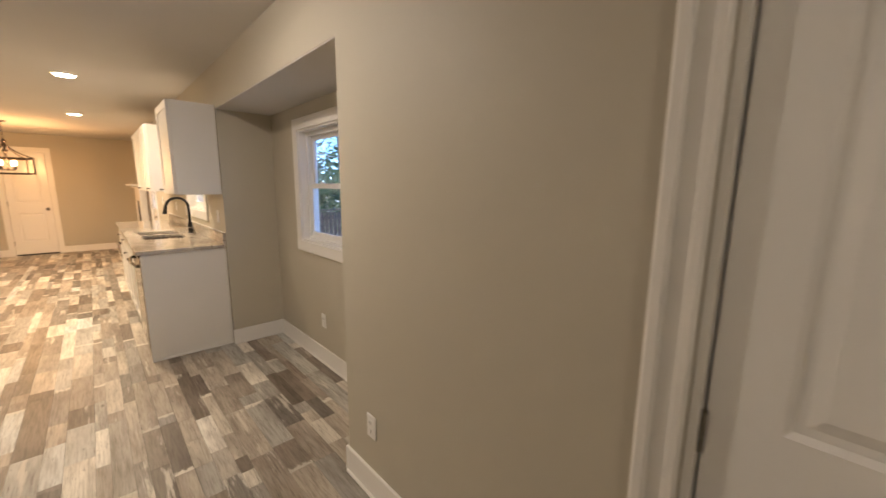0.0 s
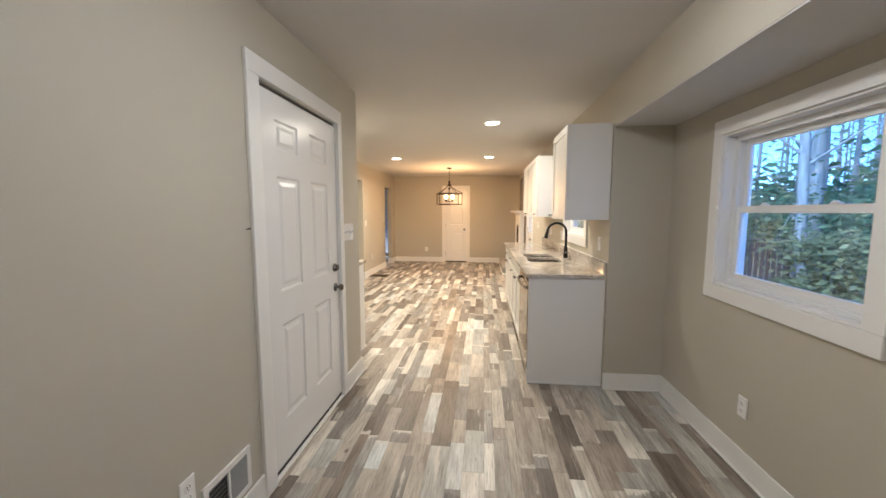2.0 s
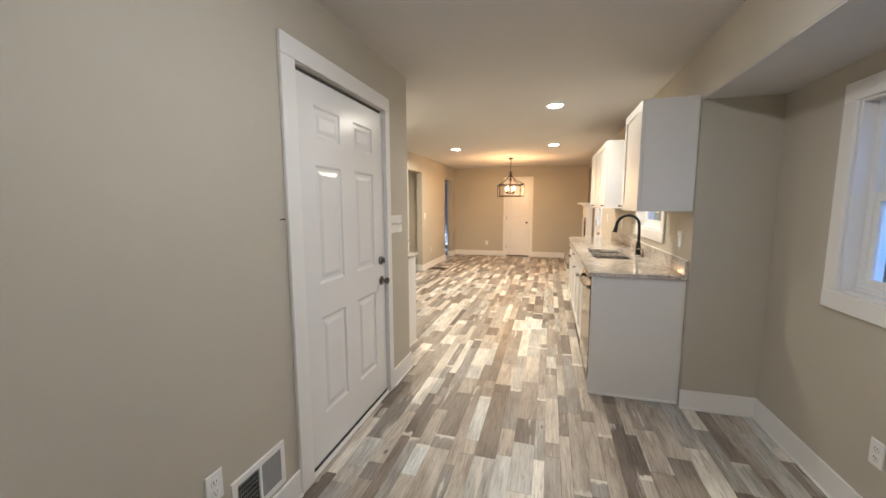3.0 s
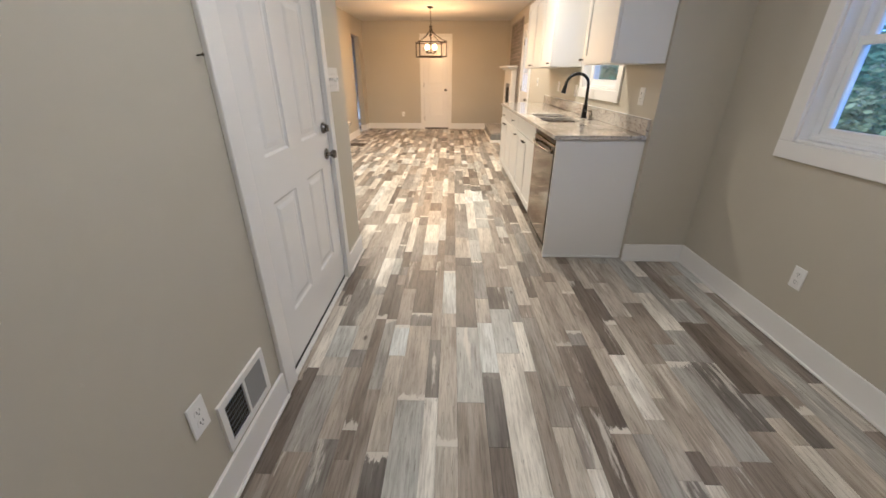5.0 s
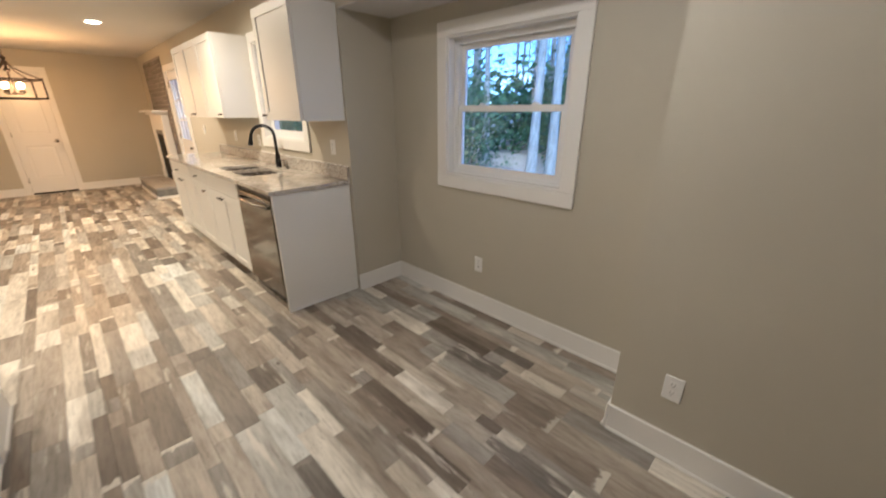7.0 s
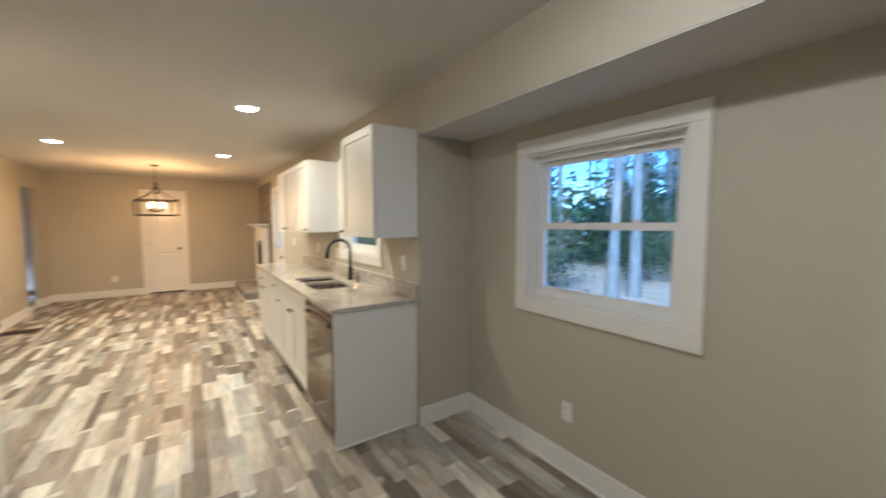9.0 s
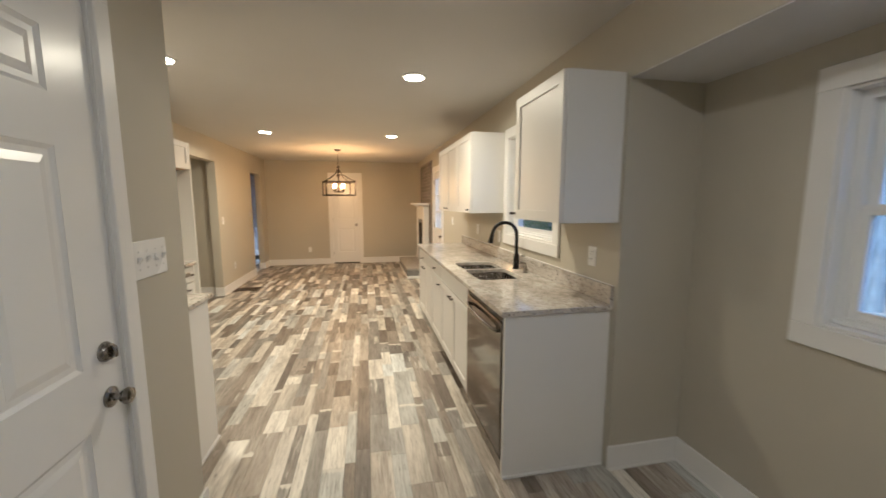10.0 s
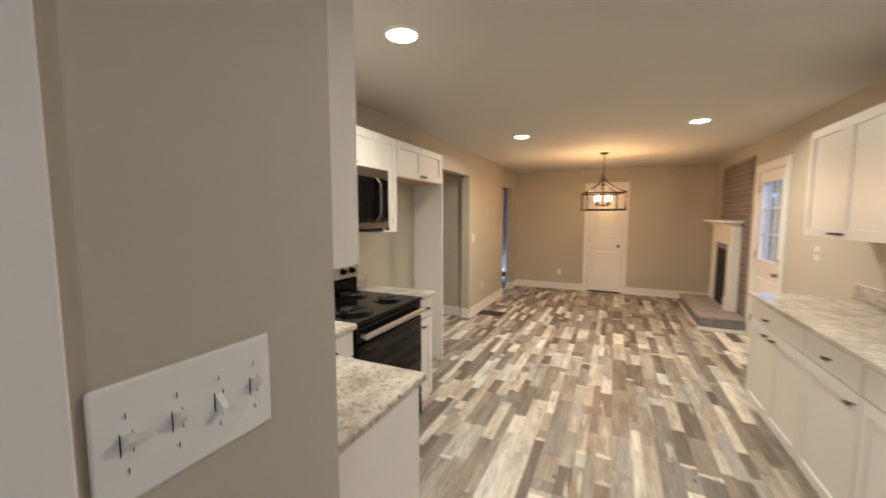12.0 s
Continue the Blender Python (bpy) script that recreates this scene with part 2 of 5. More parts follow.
FIREBOX_BLACK = painted("black_firebox", (0.015, 0.013, 0.012), 0.95)
GROUND = mottled("leaf_litter", [(0.3, (0.36, 0.29, 0.20)), (0.5, (0.50, 0.43, 0.32)), (0.7, (0.27, 0.29, 0.14))], 1.7, 0.95, 0.03)
BARK = mottled("grey_bark", [(0.3, (0.20, 0.21, 0.185)), (0.7, (0.42, 0.44, 0.395))], 5, 0.95, 0.03, (3, 3, 0.6))
LEAF_A = leaf_material("green_leaf", (0.050, 0.088, 0.042), (0.125, 0.190, 0.092))
# leaf colour lightened to stand in for distance haze over the far woods
LEAF_HAZED = leaf_material("hazed_far_leaf", (0.12, 0.16, 0.10), (0.20, 0.24, 0.15))
LEAF_B = leaf_material("yellow_green_leaf", (0.075, 0.095, 0.035), (0.19, 0.205, 0.085))
LEAF_C = leaf_material("dark_evergreen_leaf", (0.035, 0.075, 0.03), (0.085, 0.15, 0.06))
DARKWOOD = mottled("dark_weathered_wood", [(0.3, (0.045, 0.035, 0.03)), (0.7, (0.09, 0.075, 0.065))], 6, 0.85, 0.004, (8, 8, 1))
SIDING = painted("blue_grey_siding", (0.26, 0.33, 0.40), 0.7)
SHINGLE = painted("grey_shingle", (0.36, 0.39, 0.43), 0.9, 20, 0.004, 0.15)


# ---------------- mesh tools ----------------
def origin_of(ob):
    v = Vector((0, 0, 0))
    while ob is not None:
        v += ob.location
        ob = ob.parent
    return v


def part(name, bm, material, parent=None, label="", smooth=False):
    """One mesh object from a bmesh in world places, under a thing or a part."""
    me = bpy.data.meshes.new(name)
    if parent is not None:
        bmesh.ops.translate(bm, vec=-origin_of(parent), verts=bm.verts)
    bmesh.ops.recalc_face_normals(bm, faces=bm.faces)
    bm.to_mesh(me)
    bm.free()
    me.materials.append(material)
    if smooth:
        me.polygons.foreach_set("use_smooth", [True] * len(me.polygons))
        me.set_sharp_from_angle(angle=radians(40))
    ob = new(name, me)
    if parent is not None:
        ob.parent = parent
    if label:
        ob["label"] = label
    return ob


def thing(name, at, label, category, group="", kind=""):
    e = new(name)
    e.location = at
    e.empty_display_size = 0.1
    return tagged(e, label, category, group, kind)


def structure(name, bm, material, label="", category="", smooth=False):
    return tagged(part(name, bm, material, None, "", smooth), label, category, "", "structure")


def hull(bm, pts):
    vs = [bm.verts.new(p) for p in pts]
    r = bmesh.ops.convex_hull(bm, input=vs)
    junk = [g for g in r["geom_interior"] + r["geom_unused"] if isinstance(g, bmesh.types.BMVert)]
    if junk:
        bmesh.ops.delete(bm, geom=list(set(junk)), context="VERTS")


def box(bm, x0, x1, y0, y1, z0, z1, b=0.0):
    """A box, its edges chamfered by b."""
    if b <= 0:
        v = [bm.verts.new((x, y, z)) for x in (x0, x1) for y in (y0, y1) for z in (z0, z1)]
        for f in ((0, 1, 3, 2), (4, 6, 7, 5), (0, 4, 5, 1), (2, 3, 7, 6), (0, 2, 6, 4), (1, 5, 7, 3)):
            bm.faces.new([v[i] for i in f])
        return bm
    b = min(b, 0.45 * min(abs(x1 - x0), abs(y1 - y0), abs(z1 - z0)))
    pts = []
    for x, sx in ((x0, 1), (x1, -1)):
        for y, sy in ((y0, 1), (y1, -1)):
            for z, sz in ((z0, 1), (z1, -1)):
                pts += [(x + sx * b, y + sy * b, z), (x + sx * b, y, z + sz * b), (x, y + sy * b, z + sz * b)]
    hull(bm, pts)
    return bm


def nb():
    return bmesh.new()


def tube(bm, pts, radii, seg=10, caps=True):
    """A round bar along pts."""
    if not isinstance(radii, (list, tuple)):
        radii = [radii] * len(pts)
    pts = [Vector(p) for p in pts]
    rings = []
    ref = None
    for i, p in enumerate(pts):
        d = (pts[min(i + 1, len(pts) - 1)] - pts[max(i - 1, 0)]).normalized()
        if ref is None:
            ref = Vector((1, 0, 0)) if abs(d.x) < 0.8 else Vector((0, 1, 0))
        u = (ref - d * ref.dot(d)).normalized()
        ref = u
        w = d.cross(u)
        rings.append([bm.verts.new(p + radii[i] * (math.cos(a) * u + math.sin(a) * w)) for a in [2 * math.pi * k / seg for k in range(seg)]])
    for a, b in zip(rings, rings[1:]):
        for k in range(seg):
            bm.faces.new((a[k], a[(k + 1) % seg], b[(k + 1) % seg], b[k]))
    if caps:
        bm.faces.new(rings[0])
        bm.faces.new(rings[-1])
    return bm


def lathe(bm, at, axis, profile, seg=20):
    """A turned shape: profile rows (along, radius) from at along axis."""
    at, axis = Vector(at), Vector(axis).normalized()
    return tube(bm, [at + axis * a for a, r in profile], [max(r, 0.0005) for a, r in profile], seg) if False else _lathe(bm, at, axis, profile, seg)


def _lathe(bm, at, axis, profile, seg):
    u = axis.orthogonal().normalized()
    w = axis.cross(u)
    rings = []
    for a, r in profile:
        r = max(r, 0.0004)
        rings.append([bm.verts.new(at + axis * a + r * (math.cos(t) * u + math.sin(t) * w)) for t in [2 * math.pi * k / seg for k in range(seg)]])
    for a, b in zip(rings, rings[1:]):
        for k in range(seg):
            bm.faces.new((a[k], a[(k + 1) % seg], b[(k + 1) % seg], b[k]))
    bm.faces.new(rings[0])
    bm.faces.new(rings[-1])
    return bm


class Face:
    """A plane to build on: axis x or y, its place, and the side that is outward. u runs along the wall, v up, w outward."""

    def __init__(self, axis, at, sign):
        self.axis, self.at, self.sign = axis, at, sign

    def p(self, u, v, w):
        d = self.at + self.sign * w
        return (d, u, v) if self.axis == "x" else (u, d, v)

    def box(self, bm, u0, u1, v0, v1, w0, w1, b=0.0):
        a, c = self.p(u0, v0, w0), self.p(u1, v1, w1)
        lo, hi = [min(s, t) for s, t in zip(a, c)], [max(s, t) for s, t in zip(a, c)]
        return box(bm, lo[0], hi[0], lo[1], hi[1], lo[2], hi[2], b)

    def normal(self):
        return Vector((self.sign, 0, 0)) if self.axis == "x" else Vector((0, self.sign, 0))


def slab(bm, face, u0, u1, v0, v1, w0, w1, holes=()):
    """A wall or leaf between two depths, with holes (u0, u1, v0, v1) through it."""
    us = sorted({u0, u1, *[h[0] for h in holes], *[h[1] for h in holes]})
    vs = sorted({v0, v1, *[h[2] for h in holes], *[h[3] for h in holes]})
    us, vs = [u for u in us if u0 <= u <= u1], [v for v in vs if v0 <= v <= v1]

    def solid(i, j):
        if not (0 <= i < len(us) - 1 and 0 <= j < len(vs) - 1):
            return False
        u, v = (us[i] + us[i + 1]) / 2, (vs[j] + vs[j + 1]) / 2
        return not any(h[0] < u < h[1] and h[2] < v < h[3] for h in holes)

    cache = {}

    def vert(u, v, w):
        k = (round(u, 5), round(v, 5), round(w, 5))
        if k not in cache:
            cache[k] = bm.verts.new(face.p(u, v, w))
        return cache[k]

    for i in range(len(us) - 1):
        for j in range(len(vs) - 1):
            if not solid(i, j):
                continue
            a, b, c, d = us[i], us[i + 1], vs[j], vs[j + 1]
            for w in (w0, w1):
                bm.faces.new([vert(a, c, w), vert(b, c, w), vert(b, d, w), vert(a, d, w)])
            for di, dj, e in ((-1, 0, ((a, c), (a, d))), (1, 0, ((b, c), (b, d))), (0, -1, ((a, c), (b, c))), (0, 1, ((a, d), (b, d)))):
                if not solid(i + di, j + dj):
                    (p, q), (r, s) = e
                    bm.faces.new([vert(p, q, w0), vert(r, s, w0), vert(r, s, w1), vert(p, q, w1)])
    return bm


def raised(bm, face, u0, u1, v0, v1, w_low, w_high, slope):
    """A raised field with sloping edges."""
    hull(bm, [face.p(u, v, w_low) for u in (u0, u1) for v in (v0, v1)] + [face.p(u, v, w_high) for u in (u0 + slope, u1 - slope) for v in (v0 + slope, v1 - slope)]
         + [face.p(u, v, w_low - 0.001) for u in (u0, u1) for v in (v0, v1)])


def panel_leaf(bm, face, u0, u1, v0, v1, back, front, panels, sink=0.007, field=True):
    """A door leaf with sunk panels, each with a sloping moulding and, where asked, a raised field."""
    slab(bm, face, u0, u1, v0, v1, front - sink, front, panels)
    face.box(bm, u0, u1, v0, v1, back, front - sink - 0.0002)
    for a, b, c, d in panels:
        m = 0.012
        for p, q, r, s in ((a, b, c, c + m), (a, b, d - m, d), (a, a + m, c, d), (b - m, b, c, d)):
            pts = [face.p(u, v, front - sink) for u in (p, q) for v in (r, s)]
            edge = [(p, r), (q, r)] if s == c + m and r == c else [(p, s), (q, s)] if r == d - m and s == d else [(p, r), (p, s)] if p == a and q == a + m else [(q, r), (q, s)]
            hull(bm, pts + [face.p(u, v, front - 0.001) for u, v in edge])
        if field:
            raised(bm, face, a + 0.028, b - 0.028, c + 0.028, d - 0.028, front - sink, front - 0.002, 0.022)
    return bm


# ---------------- the setting ----------------
H = 2.44
XL, XR, XK, XA = -1.072, 1.0, -2.53, 1.445
YF = 11.43
Y0 = -1.6

structure("subfloor", box(nb(), -4.3, 1.44, Y0, 13.0, -0.16, -0.012), SUBFLOOR)
structure("wall_hall_left", slab(nb(), Face("x", XL, 1), Y0, 3.95, 0, H, -0.12, 0, [(2.515, 3.512, 0, 2.098)]), WALL, "greige painted hallway wall with a door")
structure("wall_hall_right", slab(nb(), Face("x", XR, -1), Y0, 1.725, 0, H, -0.14, 0, [(-0.56, 0.302, 0, 2.06)]), WALL)
structure("wall_behind", box(nb(), XL - 0.12, XR + 0.14, Y0 - 0.12, Y0, 0, H), WALL)
structure("wall_alcove_near", box(nb(), XR + 0.14, XA + 0.14, 1.585, 1.725, 0, H), WALL)
structure("wall_alcove_far", box(nb(), XR, XA + 0.14, 3.84, 3.96, 0, H), WALL)
structure("wall_alcove_window", slab(nb(), Face("x", XA, -1), 1.725, 3.84, 0, H, -0.14, 0, [(2.325, 3.24, 1.0, 1.90)]), WALL)
structure("alcove_soffit", box(nb(), XR, XA, 1.725, 3.84, 2.095, H), WALL, "dropped soffit over the window alcove")
structure("alcove_ceiling", box(nb(), XR + 0.003, XA, 1.725, 3.84, 2.089, 2.095), CEIL)
structure("wall_kitchen_right", slab(nb(), Face("x", XR, -1), 3.96, YF, 0, H, -0.14, 0, [(4.54, 5.40, 1.19, 2.05), (8.39, 9.25, 0, 2.06)]), WALL)
structure("wall_kitchen_return", box(nb(), XK - 0.12, XL - 0.12, 3.83, 3.95, 0, H), WALL)
structure("wall_kitchen_left", slab(nb(), Face("x", XK, 1), 3.95, YF, 0, H, -0.12, 0, [(7.08, 8.53, 0, 2.10), (10.32, 11.03, 0, 2.08)]), WALL)
structure("wall_far", slab(nb(), Face("y", YF, -1), XK - 0.12, XR + 0.14, 0, H, -0.12, 0, [(-1.075, -0.44, 0, 2.095)]), WALL, "greige painted end wall of the dining area")
structure("ceiling", box(nb(), -4.3, XA + 0.14, Y0 - 0.12, 13.1, H, H + 0.10), CEIL)
# unseen boxes added behind the shut doors to keep outside light from leaking in
structure("light_block_behind_end_door", slab(nb(), Face("y", YF + 0.62, -1), -1.5, 0.0, 0, H, -0.06, 0), WALL)
structure("light_block_side", box(nb(), -1.56, -1.50, YF + 0.12, YF + 0.68, 0, H), WALL)
structure("light_block_side", box(nb(), 0.0, 0.06, YF + 0.12, YF + 0.68, 0, H), WALL)
structure("light_block_floor", box(nb(), -1.5, 0.0, YF, YF + 0.62, -0.16, -0.010), SUBFLOOR)
structure("light_block_behind_entry_door", slab(nb(), Face("x", XL - 0.70, 1), 2.2, 3.83, 0, H, -0.06, 0), WALL)
structure("light_block_entry_side", box(nb(), XL - 0.70, XL - 0.12, 2.14, 2.20, 0, H), WALL)
structure("light_block_entry_floor", box(nb(), XL - 0.70, XL, 2.2, 3.83, -0.16, -0.010), SUBFLOOR)
structure("light_block_behind_hall_door", box(nb(), XR + 0.60, XR + 0.66, -0.8, 0.6, 0, H), WALL)
structure("light_block_side", box(nb(), XR + 0.14, XR + 0.60, -0.8, -0.74, 0, H), WALL)
structure("light_block_side", box(nb(), XR + 0.14, XR + 0.60, 0.54, 0.60, 0, H), WALL)
structure("light_block_floor", box(nb(), XR, XR + 0.60, -0.8, 0.6, -0.16, -0.010), SUBFLOOR)
structure("light_block_ceiling", box(nb(), XA + 0.14, XR + 0.66, -0.8, 0.6, H, H + 0.1), CEIL)
# passages behind the left wall
structure("wall_passage_end", slab(nb(), Face("x", -4.18, 1), 6.8, 12.52, 0, H, -0.12, 0, [(11.15, 12.05, 0.95, 2.0)]), WALL)
structure("wall_passage_near", box(nb(), -4.18, XK - 0.12, 6.93, 7.05, 0, H), WALL)
structure("wall_passage_middle", box(nb(), -4.18, XK - 0.12, 8.60, 8.72, 0, H), WALL)
structure("wall_passage_far", box(nb(), -4.18, XK - 0.12, 12.4, 12.52, 0, H), WALL)
structure("wall_passage_side", box(nb(), XK - 0.12, XK, YF + 0.12, 12.52, 0, H), WALL)


def skirting(face, u0, u1, name="baseboard"):
    bm = nb()
    face.box(bm, u0, u1, 0.0, 0.138, 0.0, 0.014, 0.003)
    face.box(bm, u0, u1, 0.0, 0.017, 0.0135, 0.026, 0.005)
    return structure(name, bm, TRIM, "tall flat white baseboard", "baseboard")


for fc, a, b in (
    (Face("x", XL, 1), Y0, 2.4335), (Face("x", XL, 1), 3.5685, 3.964), (Face("x", XR, -1), 0.40, 1.7245), (Face("x", XA, -1), 1.725, 3.84),
    (Face("y", 3.84, -1), 0.99, XA - 0.014), (Face("y", 1.725, 1), XR - 0.014, XA - 0.014), (Face("x", XK, 1), 8.53, 10.32),
    (Face("y", YF, -1), XK, -1.155), (Face("y", YF, -1), -0.36, XR), (Face("x", XR, -1), 7.06, 8.30), (Face("x", XK, 1), 11.03, YF - 0.014),
    (Face("y", 8.60, -1), -4.18, XK - 0.12), (Face("y", 8.53, -1), XK - 0.12, XK + 0.014), (Face("y", 11.03, -1), XK - 0.12, XK + 0.014), (Face("y", 12.4, -1), -4.1, XK - 0.12),
):
    skirting(fc, a, b)


def casing(parent, face, u0, u1, v0, v1, width, sill=False, depth=0.018):
    """Flat boards round an opening (u0..u1, v0..v1 is the opening)."""
    part("head_casing", face.box(nb(), u0 - width, u1 + width, v1, v1 + width, 0, depth, 0.003), TRIM, parent)
    part("side_casing", face.box(nb(), u0 - width, u0, v0, v1, 0, depth, 0.003), TRIM, parent)
    part("side_casing", face.box(nb(), u1, u1 + width, v0, v1, 0, depth, 0.003), TRIM, parent)
    if sill:
        part("sill_casing", face.box(nb(), u0 - width, u1 + width, v0 - width, v0, 0, depth + 0.002, 0.003), TRIM, parent)


def window(name, face, u0, u1, v0, v1, wall, label, width=0.088, recess=0.055):
    """A double-hung window in an opening of the wall, with boards round it."""
    w = thing(name, face.p((u0 + u1) / 2, v0, 0), label, "window", "", "structure")
    casing(w, face, u0, u1, v0, v1, width, True)
    bm = nb()
    for a, b, c, d in ((u0, u0 + 0.012, v0, v1), (u1 - 0.012, u1, v0, v1), (u0 + 0.012, u1 - 0.012, v1 - 0.012, v1), (u0 + 0.012, u1 - 0.012, v0, v0 + 0.014)):
        face.box(bm, a, b, c, d, -wall, 0.004, 0.002)
    part("jamb_liner", bm, TRIM, w)
    a, b, c, d = u0 + 0.012, u1 - 0.012, v0 + 0.014, v1 - 0.012
    bm = nb()
    slab(bm, face, a, b, c, d, -recess - 0.075, -recess, [(a + 0.034, b - 0.034, c + 0.03, d - 0.034)])
    face.box(bm, a + 0.0, b, c, c + 0.018, -recess, -recess + 0.012, 0.003)
    part("window_frame", bm, VINYL, w, "white vinyl window frame")
    mid = (c + d) / 2 + 0.005
    for nm, lo, hi, dep in (("lower_sash", c + 0.026, mid + 0.018, recess + 0.008), ("upper_sash", mid - 0.018, d - 0.03, recess + 0.038)):
        p, q, st = a + 0.03, b - 0.03, 0.034
        bm = nb()
        slab(bm, face, p, q, lo, hi, -dep - 0.026, -dep, [(p + st, q - st, lo + st, hi - st)])
        for e in ((p + st - 0.006, p + st + 0.004, lo + st, hi - st), (q - st - 0.004, q - st + 0.006, lo + st, hi - st), (p + st, q - st, hi - st - 0.004, hi - st + 0.006), (p + st, q - st, lo + st - 0.006, lo + st + 0.004)):
            face.box(bm, *e, -dep - 0.006, -dep + 0.005, 0.002)
        s = part(nm, bm, VINYL, w)
        g = part("pane", face.box(nb(), p + st - 0.004, q - st + 0.004, lo + st - 0.004, hi - st + 0.004, -dep - 0.016, -dep - 0.011), GLASS, s, "clear glass pane")
        g.visible_shadow = False
    for f in (0.27, 0.73):
        u = a + (b - a) * f
        bm = nb()
        face.box(bm, u - 0.026, u + 0.026, mid + 0.018, mid + 0.028, -recess - 0.03, -recess - 0.008, 0.004)
        face.box(bm, u - 0.008, u + 0.020, mid + 0.027, mid + 0.036, -recess - 0.027, -recess - 0.012, 0.003)
        part("sash_lock", bm, VINYL, w)
    return w


window("window_1", Face("x", XA, -1), 2.325, 3.24, 1.0, 1.90, 0.14, "white double-hung window with flat white boards round it")
window("window_2", Face("x", XR, -1), 4.54, 5.40, 1.19, 2.05, 0.14, "white double-hung kitchen window over the sink")
# hidden from view, added only to let daylight into the passage
window("added_passage_window", Face("x", -4.18, 1), 11.15, 12.05, 0.95, 2.0, 0.12, "unseen white double-hung window added to daylight the passage")


def knob(parent, face, u, v, material=NICKEL, r=0.026, reach=0.062, name="door_knob"):
    bm = nb()
    _lathe(bm, Vector(face.p(u, v, 0)), face.normal(), [(0, 0.032), (0.006, 0.032), (0.010, 0.027), (0.012, 0.012), (reach - 0.034, 0.011), (reach - 0.028, r * 0.75), (reach - 0.016, r), (reach - 0.004, r * 0.86), (reach, r * 0.45)], 24)
    return part(name, bm, material, parent, "satin nickel door knob", True)


def hinge(parent, face, u, v):
    bm = nb()
    face.box(bm, u - 0.006, u + 0.004, v - 0.045, v + 0.045, -0.004, 0.003, 0.001)
    tube(bm, [face.p(u, v - 0.046, 0.005), face.p(u, v + 0.046, 0.005)], 0.005, 8)
    part("hinge", bm, NICKEL, parent)


def jamb(parent, face, u0, u1, v1, wall, t=0.018):
    bm = nb()
    for a, b, c, d in ((u0, u0 + t, 0, v1), (u1 - t, u1, 0, v1), (u0 + t, u1 - t, v1 - t, v1)):
        face.box(bm, a, b, c, d, -wall, 0.002, 0.001)
    for a, b, c, d in ((u0 + t, u0 + t + 0.012, 0, v1 - t), (u1 - t - 0.012, u1 - t, 0, v1 - t), (u0 + t, u1 - t, v1 - t - 0.012, v1 - t)):
        face.box(bm, a, b, c, d, -0.075, -0.048)
    part("jamb", bm, TRIM, parent)


# six-panel entry door in the hallway
f = Face("x", XL, 1)
d1 = thing("door_1", f.p(2.98, 0, 0), "closed white six-panel door with nickel knob and deadbolt", "door", "", "structure")
part("head_casing", f.box(nb(), 2.434, 3.568, 2.084, 2.178, 0, 0.019, 0.003), TRIM, d1)
part("side_casing", f.box(nb(), 2.434, 2.532, 0, 2.084, 0, 0.019, 0.003), TRIM, d1)
part("side_casing", f.box(nb(), 3.498, 3.568, 0, 2.084, 0, 0.019, 0.003), TRIM, d1)
jamb(d1, f, 2.515, 3.512, 2.098, 0.12)
# dark filler strip: shadow of the head jamb above the leaf, given as colour
part("head_gap_shade", f.box(nb(), 2.536, 3.493, 2.0545, 2.0795, -0.046, -0.022), HEAD_SHADE, d1, "dark strip standing for shade in the gap over the door")
part("threshold", f.box(nb(), 2.533, 3.497, 0.0, 0.014, -0.12, 0.012, 0.003), TRIM, d1, "pale threshold strip")
# black strip in the gap below the leaf, painted in place of its shade
part("threshold_gap_shade", f.box(nb(), 2.536, 3.493, 0.0145, 0.0395, -0.048, -0.009), SLOT, d1, "dark strip standing for shade under the door leaf")
leaf = panel_leaf(nb(), f, 2.537, 3.4885, 0.040, 2.054, -0.048, -0.006,
                  [(2.688, 2.930, 1.765, 1.925), (3.082, 3.326, 1.765, 1.925), (2.688, 2.930, 1.010, 1.630), (3.082, 3.326, 1.010, 1.630), (2.688, 2.930, 0.285, 0.825), (3.082, 3.326, 0.285, 0.825)])
lf = part("door_leaf", leaf, DOOR, d1)
knob(lf, Face("x", XL - 0.006, 1), 3.420, 0.886)
bm = nb()
_lathe(bm, Vector((XL - 0.006, 3.416, 1.033)), Vector((1, 0, 0)), [(0, 0.031), (0.008, 0.031), (0.014, 0.026), (0.020, 0.024), (0.022, 0.010)], 24)
box(bm, XL + 0.012, XL + 0.030, 3.410, 3.422, 1.015, 1.051, 0.003)
part("deadbolt", bm, NICKEL, lf, "round nickel deadbolt", True)
for z in (0.28, 1.06, 1.84):
    hinge(d1, Face("x", XL - 0.004, 1), 2.534, z)

# door beside the start of the walk
f = Face("x", XR, -1)
d4 = thing("door_2", f.p(-0.14, 0, 0), "closed white panel door with stepped white casing", "door", "", "structure")
part("side_casing", f.box(nb(), 0.306, 0.392, 0, 2.06, 0, 0.012, 0.003), TRIM, d4)
part("casing_band", f.box(nb(), 0.362, 0.394, 0, 2.06, 0.010, 0.026, 0.007), TRIM, d4)
part("casing_band", f.box(nb(), 0.308, 0.332, 0, 2.06, 0.010, 0.021, 0.006), TRIM, d4)
part("side_casing", f.box(nb(), -0.655, -0.565, 0, 2.06, 0, 0.018, 0.003), TRIM, d4)
part("head_casing", f.box(nb(), -0.655, 0.392, 2.062, 2.15, 0, 0.018, 0.003), TRIM, d4)
jamb(d4, f, -0.56, 0.302, 2.06, 0.14)
